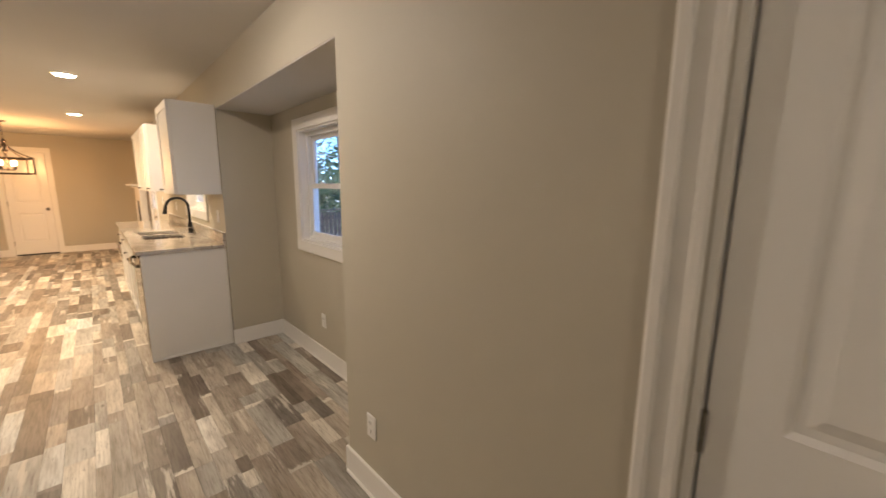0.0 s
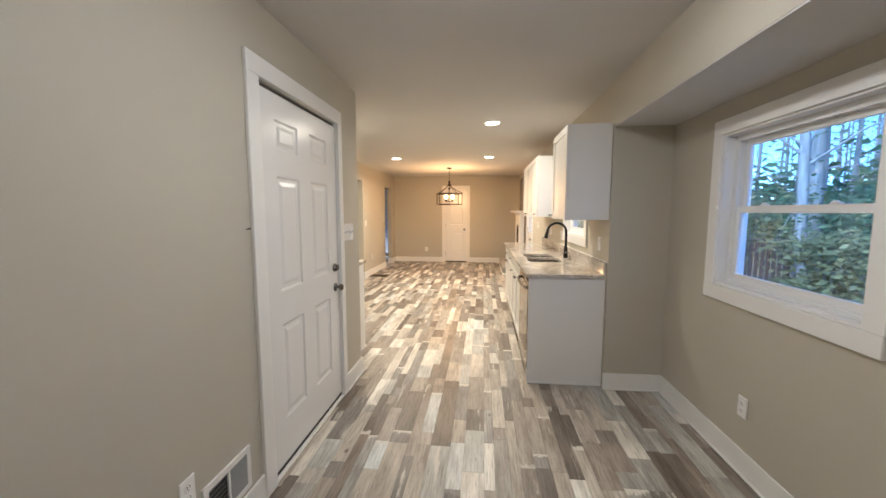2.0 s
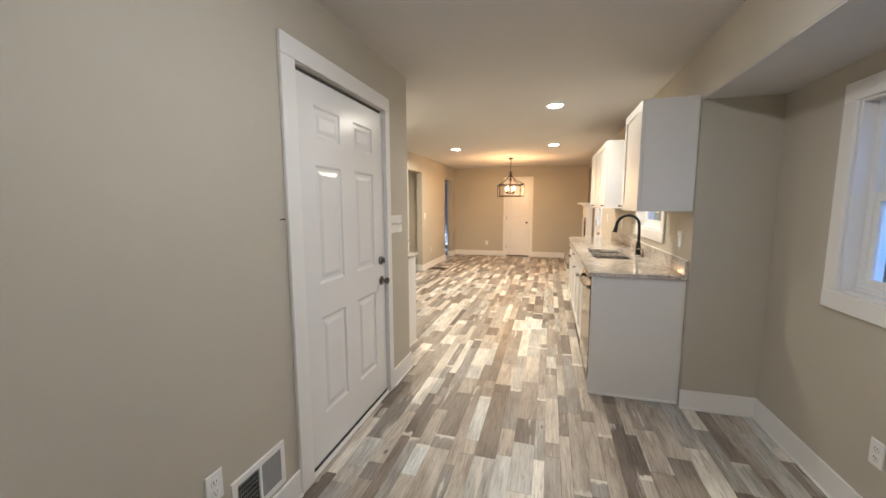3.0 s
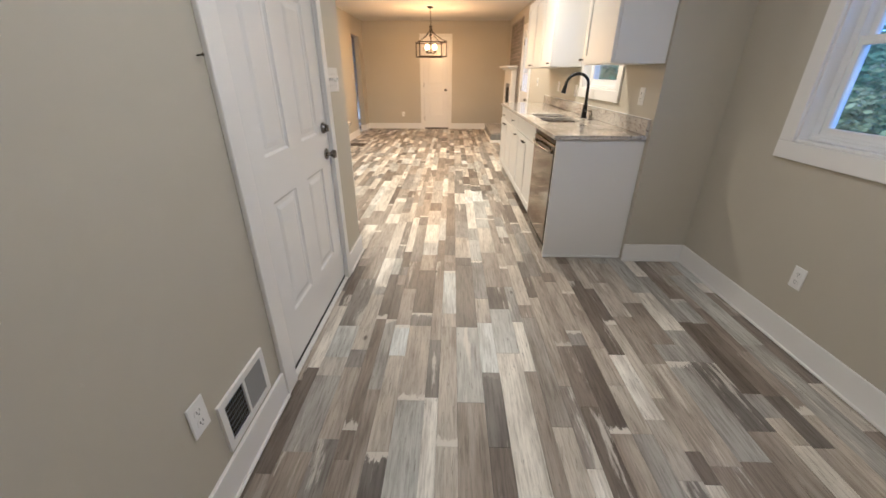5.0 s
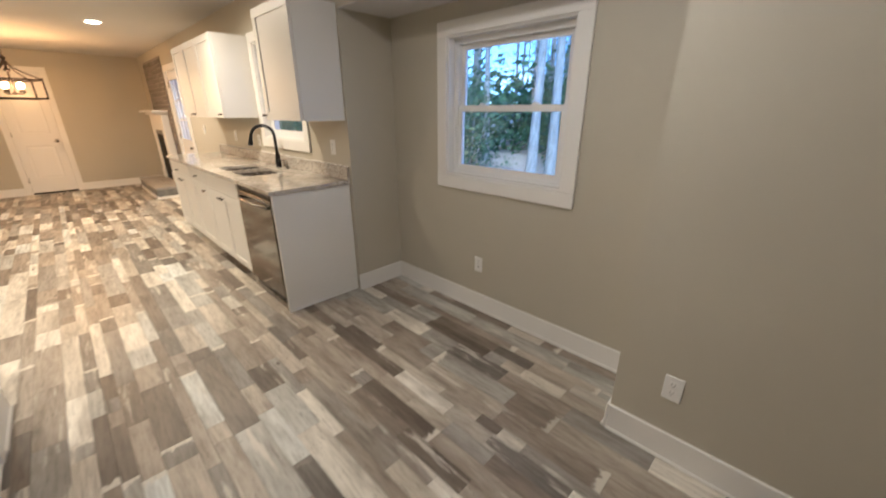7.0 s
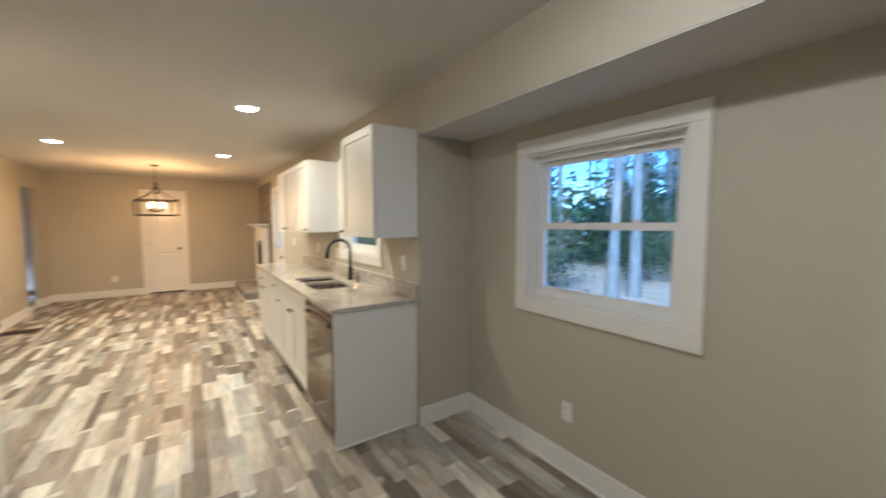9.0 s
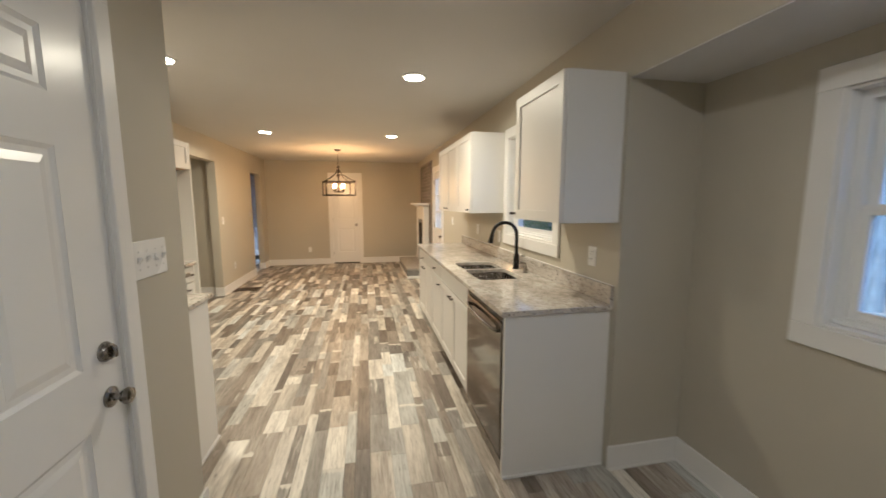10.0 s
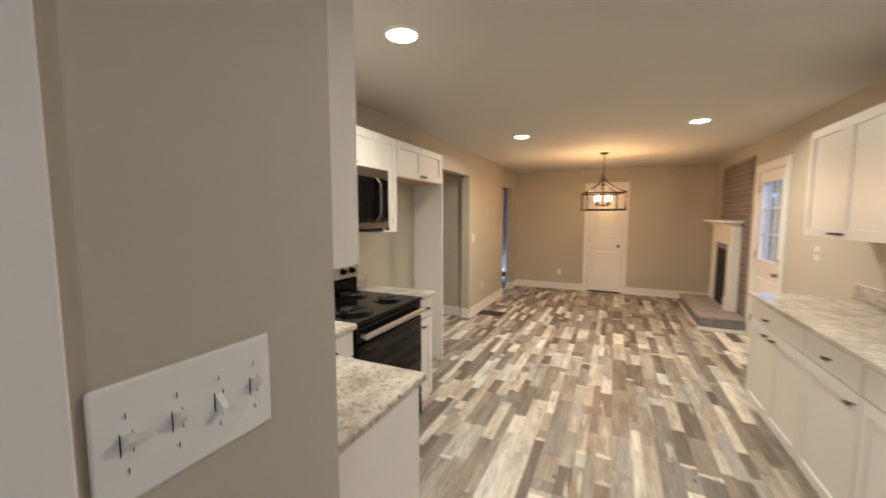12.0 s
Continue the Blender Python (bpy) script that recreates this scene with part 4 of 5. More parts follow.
for ring in bowls:
    mx, my = sum(p[0] for p in ring) / len(ring), sum(p[1] for p in ring) / len(ring)
    bm = nb()
    loops = []
    for z, s in ((CT0 + 0.003, 1.0), (CT0 - 0.02, 1.0), (0.76, 0.975), (0.735, 0.94), (0.725, 0.86)):
        loops.append([bm.verts.new((mx + (x - mx) * s * 1.004, my + (y - my) * s * 1.004, z)) for x, y in ring])
    for a, b in zip(loops, loops[1:]):
        for k in range(len(a)):
            bm.faces.new((a[k], a[(k + 1) % len(a)], b[(k + 1) % len(a)], b[k]))
    bm.faces.new(loops[-1])
    bw = part("bowl", bm, SINKSTEEL, sk, "", True)
    bm = nb()
    _lathe(bm, Vector((mx, my, 0.7255)), Vector((0, 0, 1)), [(0, 0.042), (0.003, 0.041), (0.004, 0.030), (0.002, 0.026)], 20)
    part("drain", bm, NICKEL, bw, "", True)

# faucet
FX, FY = 0.925, 5.020
fa = thing("kitchen_faucet", (FX, FY, CT1), "tall matte black gooseneck kitchen faucet", "faucet")
bm = nb()
_lathe(bm, Vector((FX, FY, CT1)), Vector((0, 0, 1)), [(0, 0.029), (0.006, 0.029), (0.010, 0.025), (0.085, 0.023), (0.115, 0.019), (0.135, 0.013)], 22)
part("base", bm, BLACK, fa, "", True)
pts = [(FX, FY, CT1 + 0.12), (FX, FY, CT1 + 0.26)]
R = 0.098
for i in range(1, 13):
    a = math.pi * i / 12 * 0.93
    pts.append((FX - R + R * math.cos(a), FY + 0.02 * (1 - math.cos(a)), CT1 + 0.285 + R * math.sin(a)))
part("spout", tube(nb(), pts, 0.014, 14), BLACK, fa, "", True)
ex, ey, ez = pts[-1]
bm = nb()
_lathe(bm, Vector((ex, ey, ez + 0.01)), Vector((-0.18, 0.04, -1)), [(0, 0.013), (0.02, 0.015), (0.05, 0.017), (0.085, 0.021), (0.10, 0.021), (0.103, 0.016)], 18)
part("spray_head", bm, BLACK, fa, "", True)
bm = nb()
tube(bm, [(FX, FY - 0.018, CT1 + 0.065), (FX, FY - 0.045, CT1 + 0.068)], 0.012, 12)
tube(bm, [(FX, FY - 0.040, CT1 + 0.068), (FX - 0.004, FY - 0.052, CT1 + 0.10), (FX - 0.006, FY - 0.056, CT1 + 0.135)], [0.009, 0.007, 0.006], 10)
part("lever", bm, BLACK, fa, "", True)
so = thing("soap_dispenser", (0.925, 4.83, CT1), "slim satin nickel soap pump beside the faucet", "soap pump")
bm = nb()
_lathe(bm, Vector((0.925, 4.83, CT1)), Vector((0, 0, 1)), [(0, 0.018), (0.005, 0.018), (0.008, 0.012), (0.045, 0.010), (0.05, 0.007), (0.075, 0.007)], 14)
tube(bm, [(0.925, 4.83, CT1 + 0.074), (0.885, 4.84, CT1 + 0.078), (0.875, 4.842, CT1 + 0.07)], [0.007, 0.006, 0.005], 8)
part("pump", bm, NICKEL, so, "", True)

# wall cabinets, right
FW = Face("x", 0.678, -1)
DW = XR - 0.678 - 0.002
wall_unit(FW, 3.860, 4.448, 1.376, 2.122, DW, "white shaker wall cabinet with one door", [(3.863, 4.445, (4.425, 1.412))])
wall_unit(FW, 5.492, 6.040, 1.380, 2.118, DW, "white shaker wall cabinet with one door", [(5.495, 6.037, (5.535, 1.412))])
wall_unit(FW, 6.042, 6.985, 1.380, 2.118, DW, "white shaker wall cabinet with two doors", [(6.045, 6.513, (6.47, 1.412)), (6.513, 6.982, (6.56, 1.412))])

# left side: run along the back of the hallway wall, and along the left wall
FN = Face("y", 4.575, 1)
DN = 4.575 - 3.952
base_unit(FN, -1.875, -1.262, DN, "white shaker base cabinet at the end of the short counter", [(-1.87, -1.268, 0.115, 0.745, (-1.82, 0.69))], [(-1.87, -1.268, 0.755, 0.893, (-1.57, 0.82))])
e = thing("cabinet_end_panel", (-1.25, 4.27, 0), "plain white end panel of the short counter", "cabinet panel")
part("panel", box(nb(), -1.261, -1.243, 3.964, 4.594, 0.0, 0.903, 0.002), CAB, e)
part("shoe_strip", box(nb(), -1.243, -1.231, 3.968, 4.594, 0.0, 0.018, 0.004), TRIM, e)
FB = Face("x", -1.905, 1)
DB = -1.905 - XK - 0.002
base_unit(FB, 4.600, 5.025, DB, "white shaker base cabinet beside the range", [(4.665, 5.02, 0.115, 0.745, (4.97, 0.69))], [(4.665, 5.02, 0.755, 0.893, (4.84, 0.82))])
base_unit(FB, 5.800, 6.000, DB, "narrow white shaker base cabinet beside the range", [(5.803, 5.997, 0.115, 0.745, (5.83, 0.69))], [(5.803, 5.997, 0.755, 0.893, (5.90, 0.82))])
wt = thing("worktop", (-1.85, 4.3, CT0), "polished speckled granite worktop turning the corner", "countertop")
part("slab", box(nb(), XK + 0.002, -1.222, 3.952, 4.618, CT0, CT1, 0.004), GRANITE, wt)
part("slab_return", box(nb(), XK + 0.002, -1.862, 4.6182, 5.028, CT0, CT1, 0.004), GRANITE, wt)
part("backsplash", box(nb(), XK + 0.022, -1.23, 3.952, 3.972, CT1 + 0.0005, 1.036, 0.003), GRANITE, wt)
part("backsplash", box(nb(), XK + 0.001, XK + 0.021, 3.952, 5.028, CT1 + 0.0005, 1.036, 0.003), GRANITE, wt)
wt = thing("worktop", (-2.2, 5.9, CT0), "short piece of granite worktop beside the range", "countertop")
part("slab", box(nb(), XK + 0.002, -1.862, 5.797, 6.012, CT0, CT1, 0.004), GRANITE, wt)
part("backsplash", box(nb(), XK + 0.001, XK + 0.021, 5.797, 6.012, CT1 + 0.0005, 1.036, 0.003), GRANITE, wt)

FU = Face("x", -2.222, 1)
DU = -2.222 - XK - 0.002
FV = Face("y", 4.290, 1)
wall_unit(FV, -1.90, -1.285, 1.378, 2.128, 4.290 - 3.952, "white shaker wall cabinet over the short counter", [(-1.897, -1.288, (-1.86, 1.41))])
wall_unit(FV, -2.50, -1.902, 1.378, 2.128, 4.290 - 3.952, "white shaker corner wall cabinet", [(-2.20, -1.905, (-1.95, 1.41))])
wall_unit(FU, 4.300, 5.025, 1.390, 2.134, DU, "white shaker wall cabinet beside the microwave", [(4.303, 4.662, (4.62, 1.42)), (4.662, 5.022, (4.70, 1.42))])
wall_unit(FU, 5.027, 5.790, 1.862, 2.134, DU, "short white cabinet above the microwave", [(5.03, 5.408, (5.37, 1.89)), (5.408, 5.787, (5.45, 1.89))])
wall_unit(FU, 5.792, 6.005, 1.395, 2.134, DU, "narrow white wall cabinet beside the microwave", [(5.795, 6.002, (5.83, 1.425))])
fc = wall_unit(FU, 6.007, 6.865, 1.842, 2.134, DU, "white cabinet over the empty fridge recess", [(6.010, 6.436, (6.405, 1.872)), (6.436, 6.862, (6.468, 1.872))])
part("bare_underside", box(nb(), XK + 0.012, -2.226, 6.015, 6.858, 1.838, 1.842), RAWWOOD, fc, "bare plywood underside")
fp = thing("fridge_panel", (-2.37, 6.877, 0), "tall white panel at the side of the fridge recess", "cabinet panel")
part("panel", box(nb(), XK + 0.002, -2.200, 6.867, 6.887, 0.0, 2.134, 0.002), CAB, fp)

# microwave
mw = thing("microwave", (-2.35, 5.41, 1.43), "stainless over-the-range microwave with a black glass door", "microwave")
part("body", box(nb(), XK + 0.003, -2.165, 5.032, 5.786, 1.432, 1.858, 0.004), STEEL, mw)
part("door", box(nb(), -2.165, -2.135, 5.034, 5.600, 1.482, 1.785, 0.006), DARKGLASS, mw, "black glass door")
part("top_grille", box(nb(), -2.165, -2.138, 5.034, 5.784, 1.788, 1.856, 0.003), STEEL, mw)
part("bottom_strip", box(nb(), -2.165, -2.138, 5.034, 5.784, 1.434, 1.479, 0.003), STEEL, mw)
part("control_panel", box(nb(), -2.165, -2.137, 5.636, 5.784, 1.482, 1.785, 0.005), DARKGLASS, mw)
bm = nb()
tube(bm, [(-2.135, 5.618, 1.49), (-2.098, 5.618, 1.53), (-2.094, 5.618, 1.64), (-2.098, 5.618, 1.75), (-2.135, 5.618, 1.79)], 0.010, 10)
part("handle", bm, STEEL, mw, "", True)
part("vent_base", box(nb(), XK + 0.02, -2.18, 5.05, 5.77, 1.415, 1.432), ENAMEL, mw)

# range
rg = thing("electric_range", (-2.2, 5.41, 0), "black electric coil range with a steel oven handle", "range")
part("body", box(nb(), XK + 0.01, -1.90, 5.034, 5.790, 0.02, 0.905, 0.003), ENAMEL, rg)
part("cooktop", box(nb(), XK + 0.01, -1.868, 5.030, 5.794, 0.905, 0.930, 0.008), ENAMEL, rg, "glossy black cooktop")
part("backguard", box(nb(), XK + 0.01, XK + 0.085, 5.034, 5.790, 0.930, 1.044, 0.006), ENAMEL, rg, "black lower backguard")
part("control_face", box(nb(), XK + 0.01, XK + 0.098, 5.034, 5.790, 1.045, 1.168, 0.012), PALESTEEL, rg, "stainless control panel")
for i, y in enumerate((5.12, 5.22, 5.60, 5.70)):
    bm = nb()
    _lathe(bm, Vector((XK + 0.098, y, 1.106)), Vector((1, 0, 0)), [(0, 0.024), (0.008, 0.024), (0.012, 0.018), (0.028, 0.017), (0.030, 0.012)], 16)
    part("knob", bm, ENAMEL, rg, "black knob", True)
part("clock_panel", box(nb(), XK + 0.0965, XK + 0.1005, 5.32, 5.50, 1.070, 1.142, 0.001), DARKGLASS, rg)
part("oven_door", box(nb(), -1.900, -1.866, 5.036, 5.788, 0.20, 0.800, 0.008), DARKGLASS, rg, "black glass oven door")
part("control_edge", box(nb(), -1.900, -1.870, 5.036, 5.788, 0.805, 0.903, 0.006), ENAMEL, rg)
part("storage_drawer", box(nb(), -1.900, -1.868, 5.036, 5.788, 0.04, 0.190, 0.006), ENAMEL, rg)
bm = nb()
box(bm, -1.838, -1.818, 5.052, 5.772, 0.832, 0.868, 0.008)
for y in (5.075, 5.749):
    box(bm, -1.872, -1.822, y - 0.014, y + 0.014, 0.838, 0.862, 0.004)
part("oven_handle", bm, PALESTEEL, rg, "flat stainless oven handle")
for x, y, r in ((-2.36, 5.22, 0.075), (-2.36, 5.60, 0.10), (-2.04, 5.22, 0.10), (-2.04, 5.60, 0.075)):
    bm = nb()
    _lathe(bm, Vector((x, y, 0.9305)), Vector((0, 0, 1)), [(0, r + 0.022), (0.006, r + 0.020), (0.004, r), (0.001, 0.02)], 28)
    bowl = part("drip_bowl", bm, ENAMEL, rg, "", True)
    pts = []
    for i in range(90):
        s = i / 89
        a = s * 2 * math.pi * 3.5
        q = 0.018 + (r - 0.022) * s
        pts.append((x + q * math.cos(a), y + q * math.sin(a), 0.944))
    part("coil", tube(nb(), pts, 0.0058, 6), BLACK, bowl, "", True)

# ---------------- fireplace ----------------
bx = 0.972
cb = structure("chimney_breast", box(nb(), bx + 0.006, XR, 9.42, 10.82, 0.0, 2.29), MORTAR, "worn grey-brown brick chimney face", "brickwork")
hs = thing("raised_hearth", (0.71, 10.06, 0), "low grey stone hearth with white base trim", "hearth")
part("plinth", box(nb(), 0.485, bx, 9.285, 10.84, 0.0, 0.165), MORTAR, hs)
part("base_trim", box(nb(), 0.466, 0.484, 9.262, 10.86, 0.0, 0.05, 0.004), TRIM, hs)
part("base_trim", box(nb(), 0.4845, bx, 9.264, 9.284, 0.0, 0.05, 0.004), TRIM, hs)
random.seed(5)
y = 9.262
while y < 10.80:
    n = min(10.86, y + random.uniform(0.36, 0.52))
    if 10.86 - n < 0.2:
        n = 10.86
    part("stone", box(nb(), 0.462, 0.72, y + 0.003, n - 0.003, 0.165, 0.203 + random.uniform(-0.002, 0.002), 0.006), HEARTHTOP, hs)
    part("stone", box(nb(), 0.726, bx - 0.002, y + 0.003, n - 0.003, 0.165, 0.203 + random.uniform(-0.002, 0.002), 0.006), HEARTHTOP, hs)
    y = n
for y0 in (9.29, 9.68, 10.07, 10.46):
    part("riser_stone", box(nb(), 0.468, 0.486, y0, y0 + 0.375, 0.054, 0.162, 0.005), SLATE, hs)
for x0 in (0.49, 0.735):
    part("riser_stone", box(nb(), x0, x0 + 0.235, 9.268, 9.286, 0.054, 0.162, 0.005), SLATE, hs)

mt = thing("fireplace_mantel", (0.86, 10.2, 0.2), "white painted wood fireplace surround and mantel shelf", "fireplace")
for a, b in ((9.665, 9.860), (10.515, 10.745)):
    part("leg", box(nb(), 0.862, bx - 0.002, a, b, 0.203, 1.12, 0.004), TRIM, mt)
    part("leg_base", box(nb(), 0.850, 0.862, a - 0.010, b + 0.010, 0.203, 0.37, 0.004), TRIM, mt)
    part("leg_panel", box(nb(), 0.855, 0.862, a + 0.045, b - 0.045, 0.43, 1.07, 0.003), TRIM, mt)
part("frieze", box(nb(), 0.862, bx - 0.002, 9.665, 10.745, 1.1205, 1.385, 0.004), TRIM, mt)
part("crown", box(nb(), 0.815, bx - 0.002, 9.635, 10.785, 1.385, 1.425, 0.014), TRIM, mt)
part("shelf", box(nb(), 0.735, bx - 0.002, 9.585, 10.850, 1.4255, 1.462, 0.006), TRIM, mt)
fb = thing("firebox", (0.96, 10.19, 0.2), "black fireplace opening", "firebox")
bm = nb()
slab(bm, Face("x", bx, -1), 9.861, 10.514, 0.204, 1.119, 0.001, 0.098, [(9.90, 10.475, 0.204, 1.04)])
part("facing", bm, SLATE, fb, "grey stone facing")
part("opening", box(nb(), bx - 0.090, bx - 0.001, 9.9002, 10.4748, 0.2045, 1.0395), FIREBOX_BLACK, fb, "black opening")

# ---------------- outside ----------------
GZ = -0.62
bm = nb()
N = 60
grid = {}
for i in range(N + 1):
    for j in range(N + 1):
        s = (i / N) * 2 - 1
        x = 6 + math.copysign(abs(s) ** 2.6, s) * 900
        t = (j / N) * 2 - 1
        yy = 6 + math.copysign(abs(t) ** 2.4, t) * 900
        bump = 0.10 * noise.noise((x * 0.35, yy * 0.35, 0)) if 2.5 < x < 60 else 0
        grid[i, j] = bm.verts.new((x, yy, GZ + bump))
for i in range(N):
    for j in range(N):
        bm.faces.new((grid[i, j], grid[i + 1, j], grid[i + 1, j + 1], grid[i, j + 1]))
structure("ground", bm, GROUND, "leaf-littered grass outside the windows", "ground", True)


def leaves(bm, centre, spread, count, size, flat=0.8):
    for _ in range(count):
        d = Vector((random.gauss(0, 1), random.gauss(0, 1), random.gauss(0, flat)))
        c = Vector(centre) + Vector((d.x * spread[0], d.y * spread[1], d.z * spread[2])) * 0.5
        s = size * random.uniform(0.6, 1.4)
        u = Vector((random.gauss(0, 1), random.gauss(0, 1), random.gauss(0, 0.6))).normalized() * s
        w = u.orthogonal().normalized() * s * 0.55
        bm.faces.new([bm.verts.new(c - u), bm.verts.new(c + w), bm.verts.new(c + u), bm.verts.new(c - w)])


def tree(x, y, height, r, leaf, seed, low=0.4, crown=1.0, lean=0.0):
    random.seed(seed)
    t = thing("tree", (x, y, GZ - 0.05), "tall grey-barked tree with thin leafy limbs", "tree", "trees outside")
    pts, rad = [], []
    for i in range(9):
        s = i / 8
        pts.append((x + lean * s * height + 0.12 * math.sin(3 * s + seed), y + 0.10 * math.cos(4 * s + seed), GZ - 0.05 + s * height))
        rad.append(r * (1.35 if i == 0 else 1.0 - 0.75 * s))
    part("trunk", tube(nb(), pts, rad, 12), BARK, t, "", True)
    bm, lb = nb(), nb()
    for k in range(int(14 * crown)):
        s = random.uniform(low, 0.97)
        i = min(7, int(s * 8))
        p = Vector(pts[i]).lerp(Vector(pts[i + 1]), s * 8 - i)
        a = random.uniform(0, 2 * math.pi)
        ln = random.uniform(1.0, 2.6) * (1.15 - 0.5 * s)
        q = p + Vector((math.cos(a) * ln * 0.5, math.sin(a) * ln * 0.5, random.uniform(-0.1, 0.5) * ln))
        e = p + Vector((math.cos(a + 0.3) * ln, math.sin(a + 0.3) * ln, random.uniform(0.0, 0.8) * ln))
        tube(lb, [p, q, e], [0.035, 0.022, 0.008], 5)
        for n in range(4):
            w = q.lerp(e, random.random())
            tip = w + Vector((random.gauss(0, 0.5), random.gauss(0, 0.5), random.uniform(-0.1, 0.7)))
            tube(lb, [w, (w + tip) / 2 + Vector((0, 0, 0.06)), tip], [0.014, 0.009, 0.004], 4)
            leaves(bm, tip, (0.6, 0.6, 0.45), 9, 0.06)
    part("limbs", lb, BARK, t)
    part("crown", bm, leaf, t)
    return t


def bush(x, y, w, h, leaf, seed, label="dense green bush at the edge of the woods"):
    random.seed(seed)
    b = thing("bush", (x, y, GZ), label, "bush", "bushes outside")
    bm, st = nb(), nb()
    for k in range(9):
        a, q = random.uniform(0, 6.28), random.uniform(0, 0.42) * w
        tip = (x + q * math.cos(a), y + q * math.sin(a), GZ + random.uniform(0.35, 0.95) * h)
        tube(st, [(x + q * 0.2 * math.cos(a), y + q * 0.2 * math.sin(a), GZ - 0.05), tip], [0.025, 0.008], 5)
        leaves(bm, tip, (w * 0.42, w * 0.42, h * 0.34), 130, 0.075)
        leaves(bm, (tip[0], tip[1], GZ + 0.3 * h), (w * 0.4, w * 0.4, h * 0.3), 60, 0.075)
    part("stems", st, BARK, b)
    part("foliage", bm, leaf, b)


TREES = [(9.16, 7.33, 16, 0.135), (9.87, 7.18, 16, 0.145), (12.7, 11.9, 15, 0.13), (8.0, 10.9, 12, 0.13), (9.6, 12.6, 15, 0.22), (17.9, 9.9, 15, 0.16), (16.3, 8.5, 15, 0.17), (13.5, 3.0, 14, 0.17),
         (6.2, 13.6, 12, 0.14), (12.9, 6.3, 16, 0.08), (10.8, 1.2, 14, 0.16), (18.5, 17.2, 16, 0.2), (5.2, 17.5, 13, 0.16), (12.6, 16.5, 15, 0.2)]
for i, (x, y, h, r) in enumerate(TREES):
    tree(x, y, h, r, (LEAF_A, LEAF_C, LEAF_B)[i % 3], 20 + i, 0.22 if i > 2 else 0.5, 1.5, random.uniform(-0.02, 0.02))
BUSHES = [(9.0, 9.6, 2.6, 2.4, LEAF_A), (7.2, 9.0, 1.8, 1.5, LEAF_B), (10.6, 11.2, 3.0, 3.0, LEAF_A), (7.4, 12.2, 2.6, 2.4, LEAF_B), (13.5, 8.2, 3.2, 2.6, LEAF_C), (14.5, 5.4, 3.4, 2.3, LEAF_C),
          (14.8, 2.2, 3.2, 2.2, LEAF_C), (12.0, 13.6, 3.4, 3.2, LEAF_A), (16.5, 10.5, 3.6, 3.0, LEAF_C), (9.2, 14.8, 3.0, 2.6, LEAF_A), (4.6, 14.0, 3.0, 2.0, LEAF_C), (14.0, -1.0, 3.4, 2.4, LEAF_C),
          (6.6, 16.5, 3.4, 2.6, LEAF_A), (3.4, 17.0, 3.2, 2.3, LEAF_C)]
for i, (x, y, w, h, lf_m) in enumerate(BUSHES):
    bush(x, y, w, h, lf_m, 60 + i)

# far woods
random.seed(91)
bm, bt, bp = nb(), nb(), nb()
for k in range(210):
    a = radians(random.uniform(-30, 88))
    if 0.555 < a < 0.655:        # a clearing in front of the far house
        continue
    d = random.uniform(19, 40)
    x, y = d * math.cos(a), 3 + d * math.sin(a)
    h = random.uniform(8, 15)
    tube(bt, [(x, y, GZ - 0.2), (x + random.uniform(-0.4, 0.4), y, GZ + h)], [random.uniform(0.07, 0.15), 0.03], 6)
    for _ in range(6):
        z = random.uniform(0.02, 0.30) * h
        leaves(bm, (x + random.gauss(0, 0.9), y + random.gauss(0, 0.9), GZ + z), (2.8, 2.8, 1.6), 30, 0.24)
    for _ in range(5):
        z = random.uniform(0.25, 1.0) * h
        leaves(bp, (x + random.gauss(0, 0.9), y + random.gauss(0, 0.9), GZ + z), (2.6, 2.6, 2.2), 9, 0.20)
    for _ in range(16):
        z = random.uniform(0.25, 0.98) * h
        a = random.uniform(0, 6.28)
        ln = random.uniform(0.8, 2.4)
        tube(bt, [(x, y, GZ + z), (x + ln * math.cos(a), y + ln * math.sin(a), GZ + z + random.uniform(0.1, 0.9) * ln)], [0.022, 0.008], 3)
fw = thing("far_woods", (25, 15, GZ), "dense woods behind the yard", "woods", "", "stuff")
part("trunks", bt, BARK, fw)
part("undergrowth", bm, LEAF_C, fw, "dark evergreen undergrowth")
part("foliage", bp, LEAF_HAZED, fw, "thin far foliage paled to suggest haze")

# dark wooden fence
fe = thing("fence", (5.2, 10.6, GZ), "dark weathered wooden picket fence", "fence")
for x in (2.6, 4.2, 5.8, 7.4):
    part("post", box(nb(), x - 0.05, x + 0.05, 10.58, 10.68, GZ - 0.1, 0.74, 0.01), DARKWOOD, fe)
for z in (-0.40, 0.48):
    part("rail", box(nb(), 2.6, 7.4, 10.56, 10.60, z, z + 0.09, 0.006), DARKWOOD, fe)
part("cap", box(nb(), 2.55, 7.45, 10.53, 10.70, 0.74, 0.775, 0.006), DARKWOOD, fe)
for i in range(36):
    x = 2.70 + 4.6 * i / 35
    part("picket", box(nb(), x - 0.048, x + 0.048, 10.538, 10.558, -0.52, 0.70, 0.004), DARKWOOD, fe)

# house beyond the trees
hx, hy = 48.0, 35.3
ho = thing("house", (hx, hy, GZ - 1.2), "pale blue-grey house beyond the trees", "house")
part("wall", box(nb(), hx - 4, hx + 4, hy - 3.2, hy + 3.2, GZ - 1.2, 0.95), SIDING, ho)
bm = nb()
hull(bm, [(hx + a, hy + b, 0.95) for a in (-4.5, 4.5) for b in (-3.6, 3.6)] + [(hx + a, hy, 2.5) for a in (-4.5, 4.5)])
part("roof", bm, SHINGLE, ho)
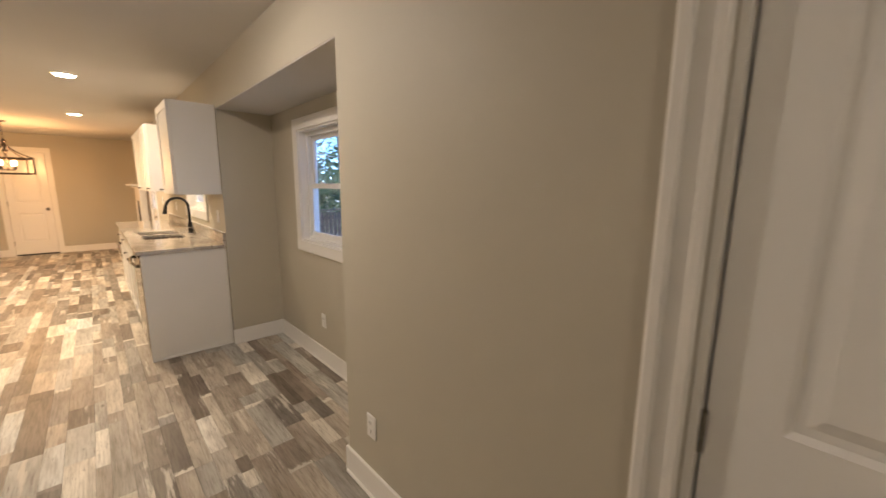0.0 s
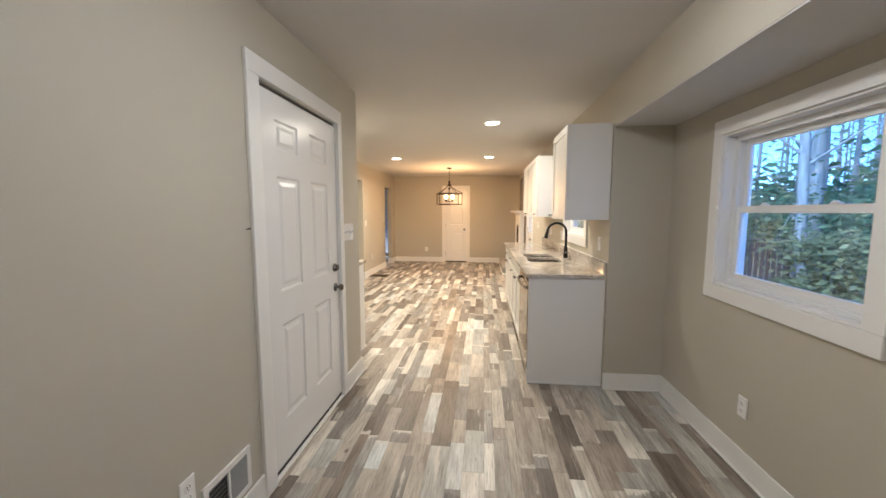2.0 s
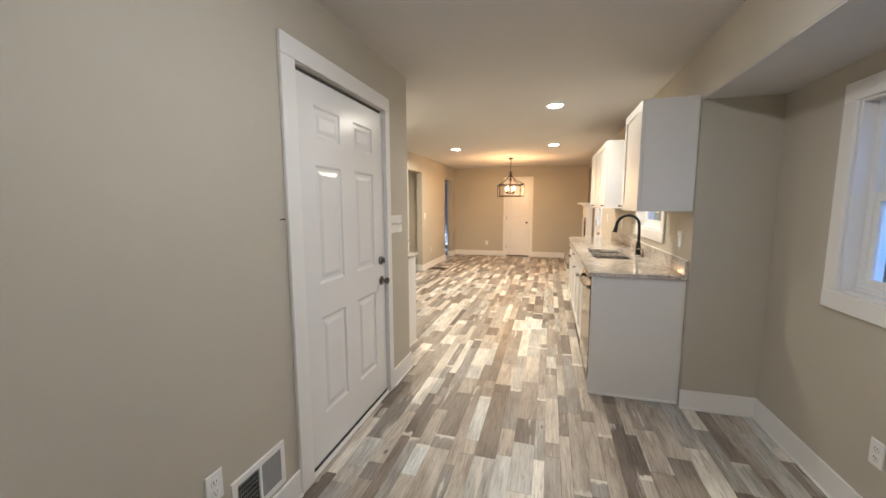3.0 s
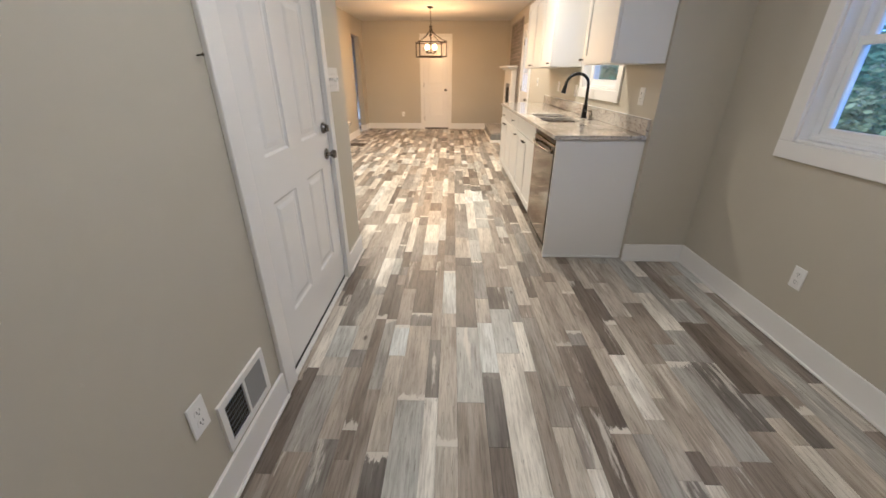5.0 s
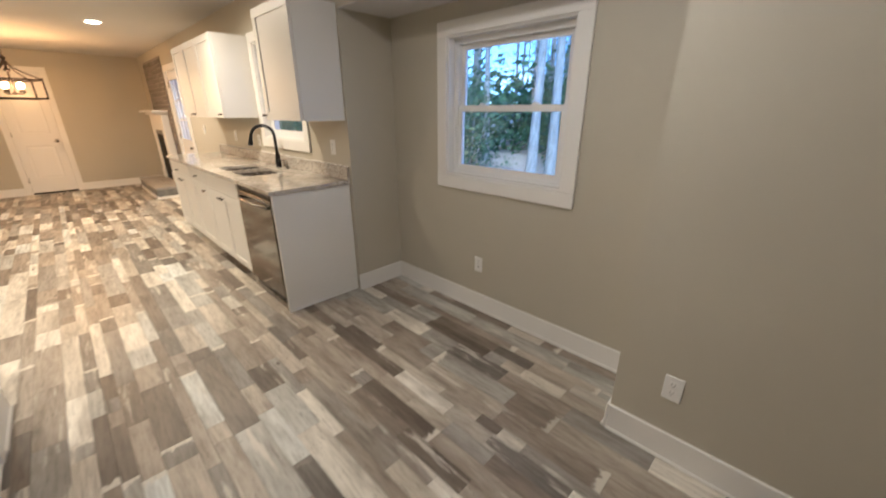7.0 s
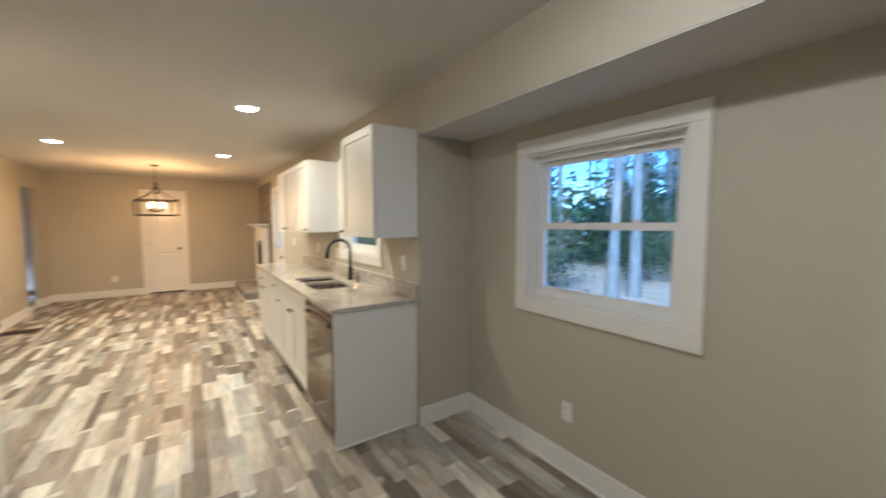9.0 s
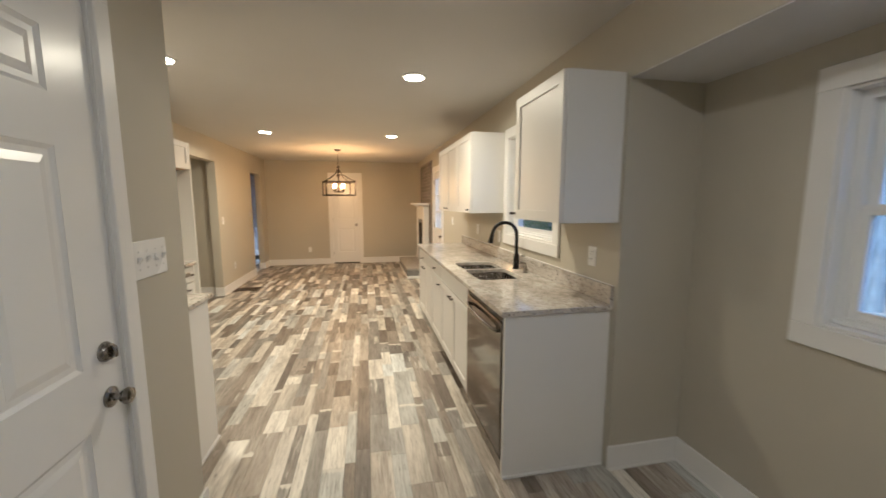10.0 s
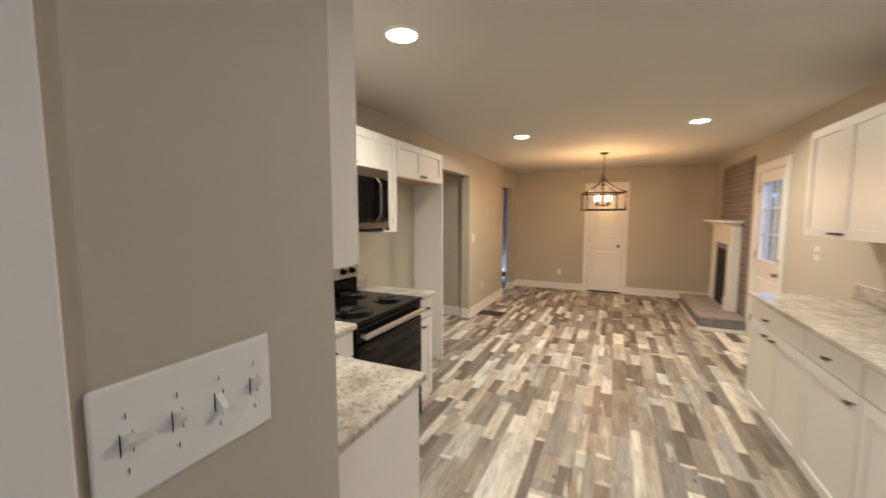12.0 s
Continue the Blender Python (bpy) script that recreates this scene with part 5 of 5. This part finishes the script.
for y in (-1.8, 0, 1.8):
    w = part("window", box(nb(), hx - 4.06, hx - 3.98, hy + y - 0.5, hy + y + 0.5, -0.45, 0.65, 0.02), TRIM, ho)
    part("pane", box(nb(), hx - 4.08, hx - 4.061, hy + y - 0.42, hy + y + 0.42, -0.37, 0.57), DARKGLASS, w)

# ---------------- bricks and planks ----------------
random.seed(11)


def shared_box(name, sx, sy, sz, b, material):
    bm = box(nb(), 0, sx, 0, sy, 0, sz, b)
    bmesh.ops.recalc_face_normals(bm, faces=bm.faces)
    me = bpy.data.meshes.new(name)
    bm.to_mesh(me)
    bm.free()
    me.materials.append(material)
    return me


full, half = shared_box("brick", 0.012, 0.190, 0.060, 0.003, BRICK), shared_box("brick", 0.012, 0.090, 0.060, 0.003, BRICK)
row, z = 0, 0.004
while z + 0.06 < 2.29:
    y = 9.424
    first = row % 2 == 1
    while y < 10.81:
        short = first or y + 0.19 > 10.818
        first = False
        if short and y + 0.09 > 10.822:
            break
        b = new("brick", half if short else full)
        b.parent = cb
        b.location = (bx - 0.004 + random.uniform(-0.0015, 0.002), y, z)
        y += 0.10 if short else 0.20
    row += 1
    z += 0.0705

WIDTHS, LENGTHS = (0.060, 0.085, 0.122), (0.13, 0.26, 0.40, 0.54, 0.76)


def plank_verts(w, l):
    c = 0.0005
    return [(0, 0, -0.009), (w, 0, -0.009), (w, l, -0.009), (0, l, -0.009), (0, 0, -c), (w, 0, -c), (w, l, -c), (0, l, -c), (c, c, 0), (w - c, c, 0), (w - c, l - c, 0), (c, l - c, 0)]


PLANK_FACES = [(0, 3, 2, 1), (0, 1, 5, 4), (1, 2, 6, 5), (2, 3, 7, 6), (3, 0, 4, 7), (4, 5, 9, 8), (5, 6, 10, 9), (6, 7, 11, 10), (7, 4, 8, 11), (8, 9, 10, 11)]


def ends(me, metres):
    """Store each corner's distance to both ends of its strip."""
    layer = me.uv_layers.new(name="ends")
    for lp in me.loops:
        layer.data[lp.index].uv = metres[lp.vertex_index]


def plank_mesh(w, l):
    me = bpy.data.meshes.new("plank")
    me.from_pydata(plank_verts(w - 0.0008, l - 0.0008), [], PLANK_FACES)
    me.materials.append(PLANK)
    ends(me, [(v.co.y, l - v.co.y) for v in me.vertices])
    return me


MESHES = {(w, l): plank_mesh(w, l) for w in WIDTHS for l in LENGTHS}


def floored(x, y, l):
    e = y + l
    if XL - 0.05 <= x <= 1.0:
        return e > Y0 and y < YF + 0.1
    if 1.0 < x <= 1.47:
        return e > 1.725 and y < 3.84
    if -2.65 <= x < XL - 0.05:
        return e > 3.95 and y < YF + 0.1
    return e > 7.05 and y < 12.4 and x > -4.15


sv, se, sf = [], [], []
x = -4.12
lanes = []
while x < 1.44:
    w = random.choices(WIDTHS, (0.50, 0.34, 0.16))[0]
    lanes.append((x, w))
    x += w
singles = []
for x, w in lanes:
    y = Y0 - random.uniform(0.02, 0.5)
    while y < 12.5:
        l = random.choices(LENGTHS, (0.12, 0.24, 0.28, 0.23, 0.13))[0]
        if floored(x + w / 2, y, l):
            if -1.1 <= x < 1.4 and 1.75 <= y < 4.3 and len(singles) < 300:
                singles.append((x, y, w, l))
            else:
                k = len(sv)
                vs = plank_verts(w - 0.0008, l - 0.0008)
                sv += [(a + x, b + y, c) for a, b, c in vs]
                se += [(b, l - b) for a, b, c in vs]
                sf += [tuple(i + k for i in f) for f in PLANK_FACES]
        y += l
fl = thing("floor", (0, 0, 0), "grey, white and brown mixed-tone wood-look plank floor", "floor", "", "structure")
me = bpy.data.meshes.new("planks")
me.from_pydata(sv, [], sf)
me.materials.append(PLANK)
ends(me, se)
rest = new("planks", me)
rest.parent = fl
rest["kind"] = "stuff"
for x, y, w, l in singles:
    p = new("plank", MESHES[w, l])
    p.parent = fl
    p.location = (x, y, 0)
